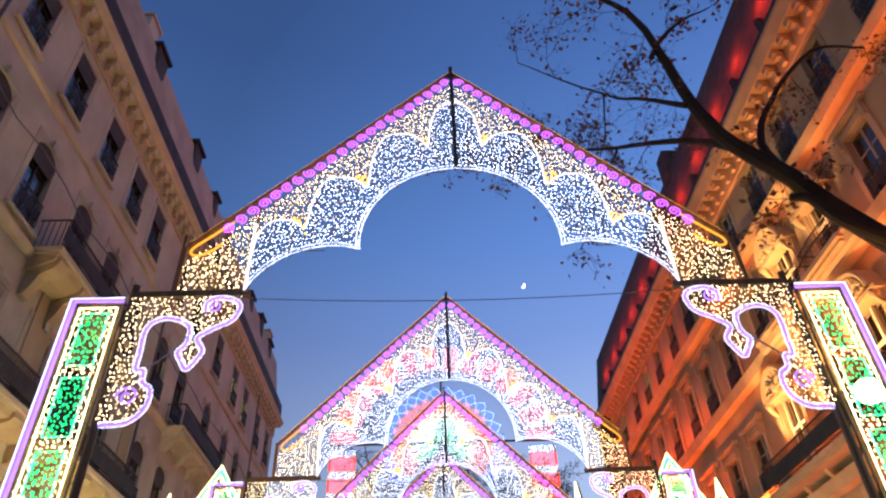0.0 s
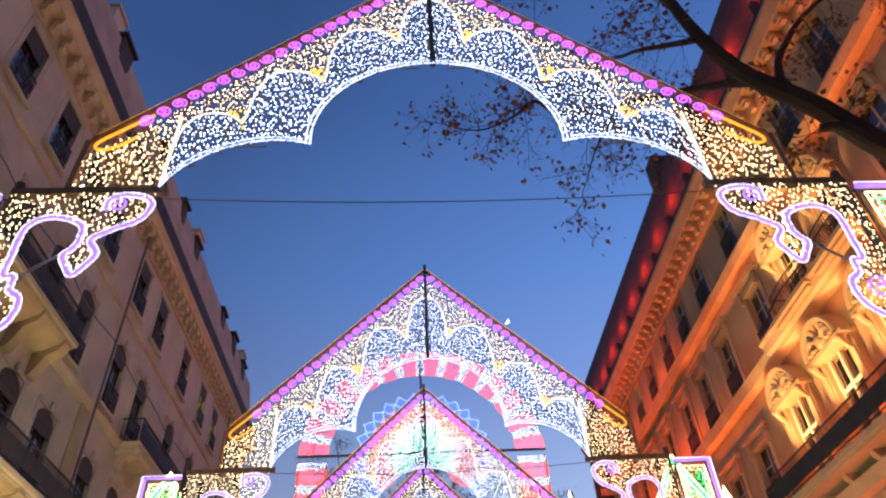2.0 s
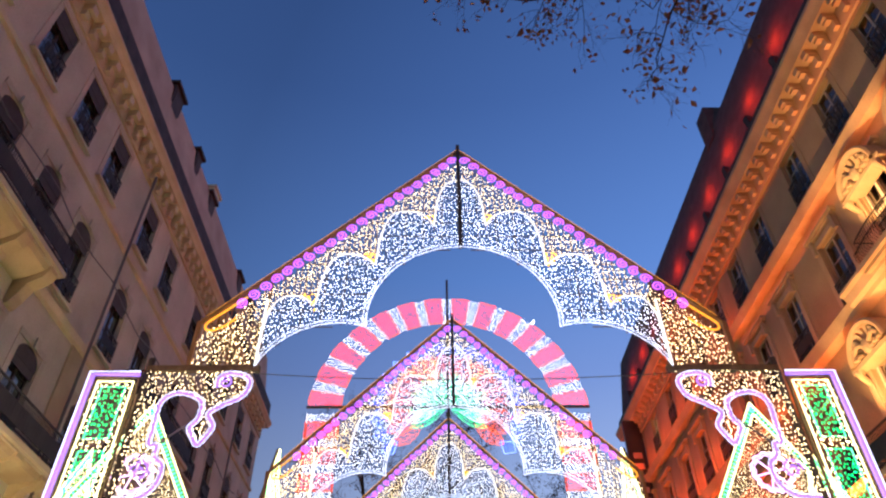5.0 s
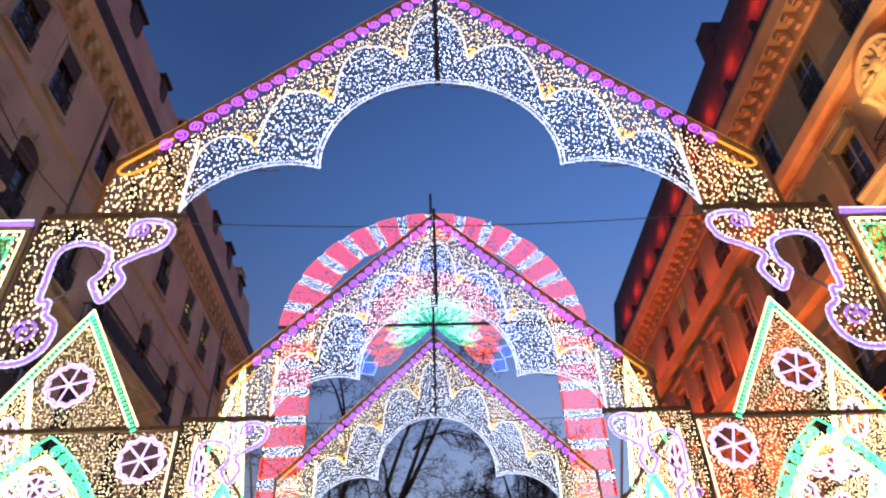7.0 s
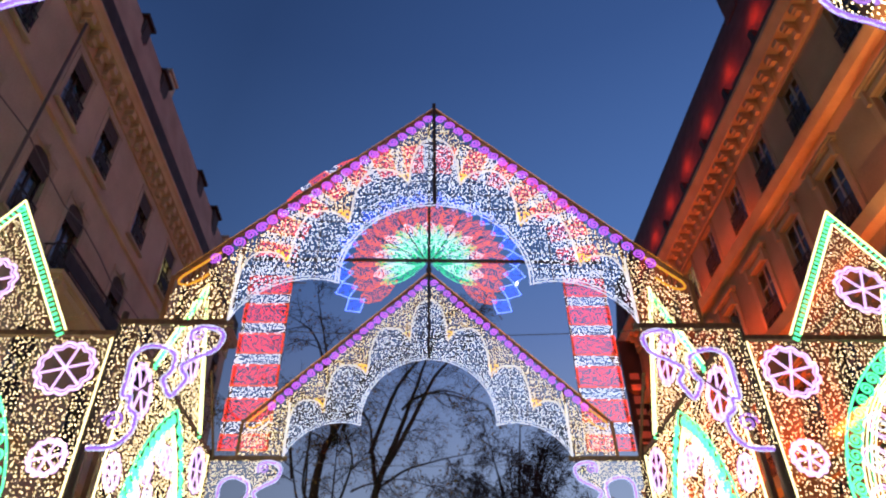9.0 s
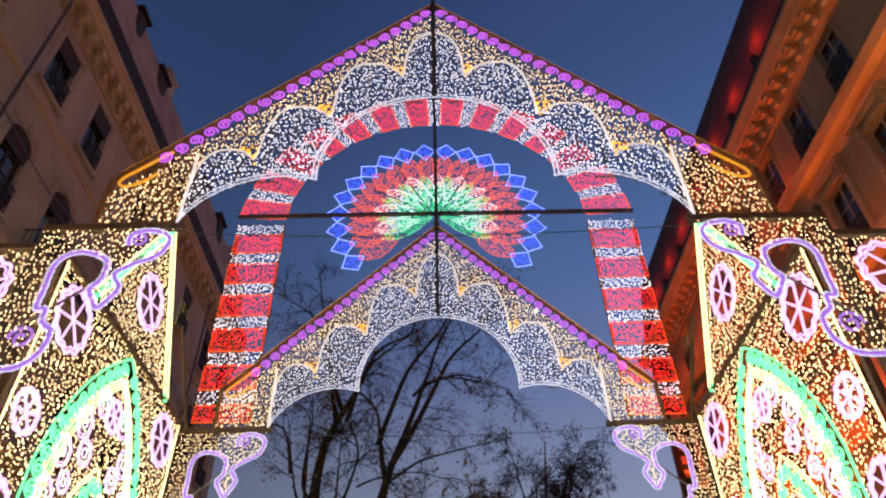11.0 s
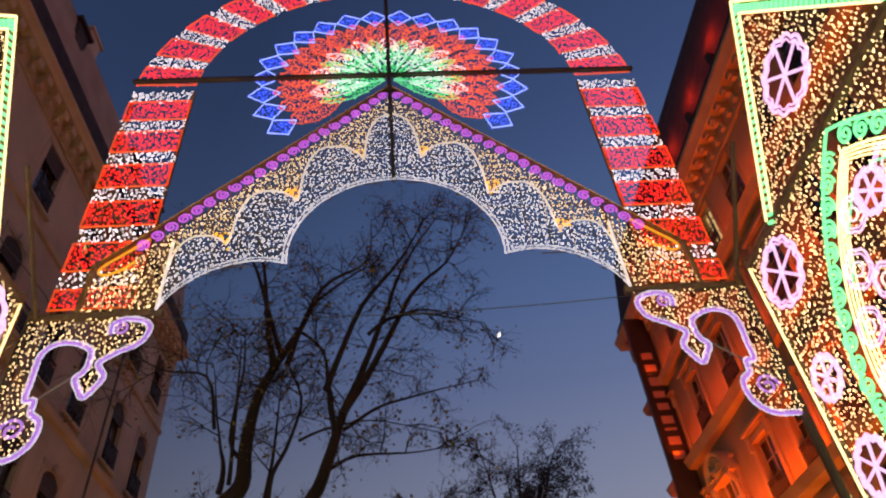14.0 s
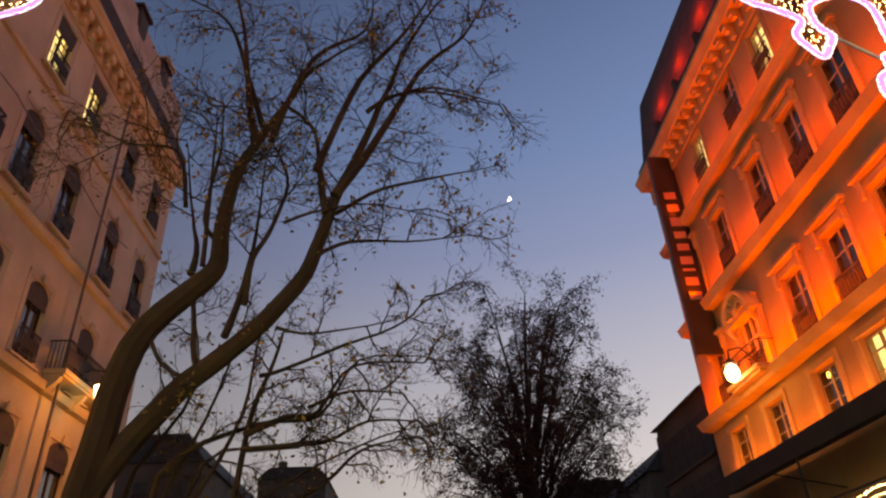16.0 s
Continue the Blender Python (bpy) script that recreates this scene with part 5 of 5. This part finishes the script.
def plane_tree(name, label, limbs, seed, twig_len, level, leaves, leaf_size, leaf_mat, droop=0.0, every=1, radius=0.028, thick=1.0, twins=1):
    """limbs: (points, r0, r1, with twigs from this point on, and how long those are)."""
    rng = np.random.default_rng(seed)
    t = thing(name, label, "tree")
    tips, tw = [], bmesh.new()
    for i, (pts, r0, r1, first, *short) in enumerate(limbs):
        reach = short[0] if short else 1.0
        bm = bmesh.new()
        line = smooth(pts, 4)
        line = [Vector(q) + 0.04 * noise.noise_vector(Vector(q) * 1.3) for q in line]
        tube(bm, line, r0 * thick, r1 * thick, 9)
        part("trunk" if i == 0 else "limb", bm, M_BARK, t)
        for k in [q for q in range(first * 4, len(line), every if reach == 1.0 else 2) for _ in range(twins)]:
            d = (line[min(k + 1, len(line) - 1)] - line[k - 1]).normalized()
            side = Vector(rng.normal(0, 1, 3))
            side = (side - d * side.dot(d)).normalized()
            grow(tw, rng, line[k], d * 0.7 + side, twig_len * reach * rng.uniform(0.6, 1.2), radius, level, tips, droop)
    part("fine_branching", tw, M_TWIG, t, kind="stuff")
    if leaves:
        sel = rng.integers(0, len(tips), leaves)
        pl = np.array(tips)[sel] + rng.normal(0, 0.10, (leaves, 3))
        part("foliage", leaf_cloud("foliage", pl, leaf_size, leaf_mat, seed + 1), leaf_mat, t, kind="stuff")
    return t


# the forked street tree: (x, z) bends of each limb, its radius at both ends, first bend with twigs, lean in y
TREE_Y = 29.0
FORKS = [([(-4.45, -0.1), (-4.3, 2.0), (-4.1, 3.9), (-3.92, 5.42), (-3.22, 6.27), (-2.89, 6.72), (-2.91, 7.41), (-2.82, 8.27), (-2.54, 9.06), (-2.09, 9.97), (-1.69, 10.85), (-0.68, 11.67)], 0.26, 0.012, 7, 0.0),
         ([(-4.3, 2.6), (-4.0, 3.6), (-3.27, 4.75), (-2.65, 5.29), (-1.70, 6.35), (-1.41, 7.16), (-1.17, 7.99), (-0.74, 9.12), (-0.36, 10.25), (0.18, 11.8), (1.01, 13.3)], 0.20, 0.012, 6, 0.1)]
UPPER = [([(-2.54, 9.06), (-2.65, 9.68), (-2.94, 11.6), (-3.4, 13.6)], 0.09, 0.007, 1, -0.2), ([(-1.17, 7.99), (-0.55, 9.11), (0.26, 10.9), (1.14, 11.9), (1.65, 12.8)], 0.09, 0.007, 1, 0.2),
         ([(-1.30, 7.67), (-1.42, 8.55), (-1.57, 9.45), (-1.92, 9.8)], 0.06, 0.007, 2, 0.1), ([(-3.27, 6.59), (-3.3, 7.23), (-3.5, 7.85), (-3.84, 9.5)], 0.06, 0.007, 2, 0.3),
         ([(-3.12, 6.73), (-3.13, 8.16), (-3.25, 9.8)], 0.045, 0.007, 1, -0.2), ([(-2.64, 5.54), (-2.48, 6.7), (-2.46, 7.81), (-2.46, 9.2)], 0.06, 0.007, 2, 0.4)]
LOWER = [([(-2.95, -0.1), (-3.05, 1.6), (-3.8, 3.4), (-3.07, 4.98), (-3.31, 6.27)], 0.06, 0.007, 2, 0.4), ([(-2.95, -0.1), (-3.05, 1.6), (-3.4, 3.2), (-2.75, 4.89), (-2.5, 6.14)], 0.06, 0.007, 2, 0.5), ([(-2.95, -0.1), (-3.05, 1.6), (-2.9, 3.2), (-2.32, 4.5), (-2.25, 5.62), (-2.15, 6.2)], 0.055, 0.007, 2, 0.3),
         ([(-2.95, -0.1), (-3.05, 1.6), (-3.4, 3.7), (-2.17, 4.38), (-1.27, 4.46), (-0.76, 5.31), (0.26, 5.3)], 0.06, 0.007, 2, 0.4), ([(-2.95, -0.1), (-3.05, 1.6), (-2.9, 3.9), (-1.7, 4.1), (-1.27, 4.5)], 0.045, 0.007, 1, 0.6), ([(-2.38, 2.4), (-1.9, 3.4), (-0.67, 4.07), (0.16, 4.3)], 0.03, 0.007, 1, 0.5)]
OUTER = [([(-1.16, 7.66), (-0.37, 8.12), (0.56, 8.43), (1.5, 8.6)], 0.04, 0.006, 1, 0.1), ([(-1.39, 6.86), (-0.88, 7.19), (0.0, 7.21), (1.03, 7.3)], 0.04, 0.006, 1, 0.2), ([(-1.93, 5.66), (-1.33, 5.62), (-0.04, 5.9)], 0.03, 0.006, 1, 0.3),
         ([(-1.95, 7.49), (-1.35, 7.72), (-0.63, 7.8), (0.61, 7.5)], 0.03, 0.006, 2, 0.0), ([(-0.36, 10.1), (0.55, 10.4), (1.77, 10.0)], 0.04, 0.006, 1, 0.1), ([(-3.5, 7.85), (-3.85, 8.98), (-4.74, 9.2), (-5.8, 9.9)], 0.04, 0.006, 1, 0.0)]
BOUGHS = [([(-2.29, 9.16), (-1.67, 10.97), (-0.69, 11.55), (-0.57, 12.84)], 0.06, 0.007, 1, -0.3), ([(-2.17, 10.06), (-1.58, 9.46), (-1.42, 8.18), (-1.27, 7.41)], 0.035, 0.02, 1, 0.1), ([(-2.43, 6.05), (-2.39, 6.92), (-2.14, 7.64), (-2.00, 8.55), (-2.30, 9.29)], 0.05, 0.02, 1, 0.2),
          ([(-2.95, 5.03), (-3.08, 5.50), (-3.20, 6.25)], 0.05, 0.035, 2, 0.1), ([(-3.69, 5.55), (-3.47, 5.20), (-3.18, 4.96)], 0.035, 0.02, 2, 0.0), ([(-2.7, -0.1), (-2.45, 2.0), (-2.25, 4.36), (-2.02, 5.15), (-1.90, 5.76)], 0.06, 0.02, 1, 0.4),
          ([(-2.19, 4.12), (-1.72, 4.38), (-1.28, 4.48), (-0.84, 5.18), (0.20, 5.17)], 0.05, 0.012, 1, 0.3), ([(-1.39, 4.44), (-0.82, 4.73), (-0.12, 4.73)], 0.03, 0.01, 1, 0.3), ([(-2.20, 3.94), (-1.55, 3.99), (-1.10, 4.05), (-0.59, 4.30), (0.14, 4.29)], 0.045, 0.01, 1, 0.2)]
FORE = [([(-2.38, 2.4), (-1.75, 3.1), (-1.15, 3.52), (-0.66, 3.92), (0.13, 4.10)], 0.045, 0.01, 1, 0.2), ([(-2.08, 4.95), (-1.78, 5.06), (-0.93, 5.46), (-0.03, 5.79), (0.27, 6.20)], 0.035, 0.01, 1, 0.2), ([(-0.66, 9.77), (-0.16, 10.23), (0.55, 10.33), (1.71, 9.99)], 0.045, 0.01, 1, 0.1),
        ([(-1.49, 8.53), (-0.78, 10.45), (0.06, 11.62), (0.65, 12.91)], 0.07, 0.012, 1, -0.2), ([(-2.85, 7.13), (-3.22, 7.67), (-3.19, 9.18), (-3.27, 10.22)], 0.05, 0.01, 1, 0.2), ([(-2.39, 9.29), (-2.98, 11.21), (-3.42, 12.30), (-4.28, 12.97)], 0.06, 0.01, 1, 0.1)]


def leaning(limbs, *short):
    """The bends of each limb as points in space."""
    return [([(x, TREE_Y + lean * min(1.0, i / 2), z) for i, (x, z) in enumerate(pts)], r0, r1, 1 if short else first, *short) for pts, r0, r1, first, lean in limbs]


plane_tree("plane_tree", "bare plane tree with a few yellow-brown leaves and forked trunk", leaning(FORKS + UPPER + FORE[3:] + OUTER[5:]) + leaning(BOUGHS[:5] + FORE[2:3] + OUTER[:5], 0.75), 5, 1.0, 2, 3200, 0.044, M_LEAF, 0.03, 1, 0.015)
plane_tree("plane_tree", "young bare plane tree with many low stems and few leaves", leaning(BOUGHS[5:6] + LOWER + BOUGHS[6:] + FORE[:2], 0.6), 6, 1.0, 2, 700, 0.040, M_LEAF, 0.03, 2, 0.016)

overhang = [
    ([(8.9, 7.6, -0.1), (8.8, 7.8, 3.0), (8.4, 8.3, 6.2), (7.24, 9.0, 8.3), (6.14, 9.0, 9.75), (5.39, 9.1, 10.80), (4.92, 9.1, 11.95), (4.72, 9.2, 13.8), (4.35, 9.3, 15.5), (3.4, 9.5, 16.9)], 0.25, 0.04, 6),
]
boughs = [
    ([(5.45, 9.1, 10.7), (5.27, 10.5, 12.4), (4.3, 11.8, 13.6), (3.37, 12.9, 14.6)], 0.09, 0.02, 1),
    ([(4.8, 9.1, 11.9), (4.7, 10.5, 13.8), (4.38, 12.0, 15.85), (2.4, 12.7, 18.2)], 0.06, 0.012, 1),
    ([(6.1, 9.0, 9.8), (6.1, 9.3, 11.0), (6.9, 9.6, 12.6), (8.4, 9.6, 14.3), (9.8, 9.7, 14.6)], 0.09, 0.02, 1),
    ([(7.3, 8.9, 8.2), (6.5, 8.8, 8.6), (6.2, 8.9, 9.2), (5.9, 9.0, 9.3)], 0.12, 0.06, 2),
    ([(3.37, 12.9, 14.6), (2.9, 12.9, 15.3), (2.29, 13.1, 14.9), (1.4, 13.0, 14.3), (0.4, 12.7, 14.2)], 0.05, 0.008, 0),
    ([(2.9, 12.9, 15.3), (2.3, 12.8, 14.8), (1.6, 12.7, 14.1)], 0.025, 0.008, 0),
    ([(4.3, 11.8, 13.6), (3.9, 12.4, 12.9), (3.4, 12.7, 11.8)], 0.025, 0.008, 0),
    ([(4.38, 12.0, 15.85), (4.3, 12.5, 14.6), (3.7, 12.7, 13.4)], 0.025, 0.008, 0),
    ([(4.5, 9.2, 13.6), (5.2, 9.3, 14.8), (6.4, 9.4, 15.8)], 0.06, 0.015, 1),
]
plane_tree("plane_tree", "overhanging plane tree with dark limbs and sparse brown leaves", overhang + boughs, 9, 1.1, 2, 1900, 0.07, M_LEAF_B, 0.09, 2, 0.011, 1.1)


def crown_limbs(bx, by):
    """A short trunk that parts into many rising limbs under a broad round crown."""
    limbs = [([(bx - 0.9, by, -0.1), (bx - 0.8, by, 6), (bx - 0.5, by, 10.5), (bx, by, 15), (bx + 0.3, by, 20), (bx + 0.8, by, 25.2)], 0.42, 0.04, 3)]
    rng = random.Random(12)
    for k in range(60):
        t, tip = 2.4 * k, 10.0 + 14.8 * rng.random()
        reach = 6.8 * max(0.05, 1 - abs((tip - 16.6) / 9.0) ** 2.8) ** (1 / 2.8) * (0.45 + 0.55 * rng.random() ** 0.5)
        z = 5.5 + 0.5 * (tip - 9.0) * rng.uniform(0.6, 1.0)
        c, s = math.cos(t), math.sin(t)
        limbs.append(([(bx - 0.4, by, z), (bx + 0.32 * reach * c, by + 0.32 * reach * s, z + 0.45 * (tip - z)), (bx + 0.74 * reach * c, by + 0.74 * reach * s, z + 0.86 * (tip - z)), (bx + reach * c, by + reach * s, tip)], 0.11, 0.02, 1))
    return limbs


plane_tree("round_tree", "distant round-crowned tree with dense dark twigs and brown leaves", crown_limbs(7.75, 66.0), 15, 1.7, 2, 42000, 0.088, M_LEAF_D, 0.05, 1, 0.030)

# ---- far houses ----


def far_house(x0, x1, y0, y1, z, floors, cols, label, roof=2.5):
    h = thing("house", label, "building", "distant houses")
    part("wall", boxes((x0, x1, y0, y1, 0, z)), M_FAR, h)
    bm = bmesh.new()
    prism(bm, [(x0 - 0.3, z), (x1 + 0.3, z), (x1 - 1.5, z + roof), (x0 + 1.5, z + roof)], y0 - 0.3, y1 + 0.3)
    bmesh.ops.recalc_face_normals(bm, faces=bm.faces[:])
    ro = part("roof", bm, M_SLATE, h)
    part("chimney", boxes((x0 + 2.2, x0 + 3.4, y0 + 2, y0 + 3, z + 0.5, z + roof + 1.4)), M_FAR, ro)
    wm = mesh_of("window", boxes((-0.55, 0.55, -0.04, 0.0, 0, 1.9)), M_FRAME)
    fm = mesh_of("sill", boxes((-0.7, 0.7, -0.16, -0.042, -0.12, -0.01)), M_FAR)
    for i in range(cols):
        for j in range(floors):
            w = part("window", wm, None, h)
            w.location = (x0 + (x1 - x0) * (i + 0.5) / cols, y0, 1.2 + (z - 1.5) * j / floors)
            part("sill", fm, None, w)
    if x0 > 0:
        for i in range(6):
            for j in range(floors):
                w = part("window", wm, None, h)
                w.matrix_local = pose(x0, y0 + (y1 - y0) * (i + 0.5) / 6, 1.2 + (z - 1.5) * j / floors, 0, 0, -90)
                part("sill", fm, None, w)
    return h


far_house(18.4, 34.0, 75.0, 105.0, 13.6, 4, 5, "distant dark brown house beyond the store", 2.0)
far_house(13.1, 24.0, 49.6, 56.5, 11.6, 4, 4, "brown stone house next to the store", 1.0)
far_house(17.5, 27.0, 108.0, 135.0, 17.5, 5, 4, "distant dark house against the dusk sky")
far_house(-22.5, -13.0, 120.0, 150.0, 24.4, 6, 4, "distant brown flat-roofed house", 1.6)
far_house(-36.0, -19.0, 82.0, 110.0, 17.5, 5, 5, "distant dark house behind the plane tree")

# ---- the moon ----
bm = bmesh.new()
R = 6.6
rim = [(R * math.cos(t), R * math.sin(t)) for t in np.linspace(-math.pi / 2, math.pi / 2, 17)]
bite = [(R * 0.15 * math.cos(t), R * math.sin(t)) for t in np.linspace(math.pi / 2, -math.pi / 2, 17)]
va = [bm.verts.new((x, z, 0)) for x, z in rim] + [bm.verts.new((x, z, 0)) for x, z in bite[1:-1]]
vb = [bm.verts.new((v.co.x, v.co.y, -1.5)) for v in va]
for i in range(len(va)):
    j = (i + 1) % len(va)
    bm.faces.new((va[i], va[j], vb[j], vb[i]))
for k in range(16):
    q = [k, k + 1] + [len(va) - k - 1 if k else 0, (len(va) - k) % len(va)]
    seen = []
    for n in q:
        if n % len(va) not in seen:
            seen.append(n % len(va))
    if len(seen) > 2:
        bm.faces.new([va[n] for n in seen])
mo = tagged(part("moon", bm, M_MOON), "thin bright crescent moon in the dusk sky", "moon", kind="structure")
MOON = Vector((258.4, 1500.0, 1047.0))
mo.matrix_world = look(MOON, MOON * 2) @ pose(0, 0, 0, 0, 0, -35)
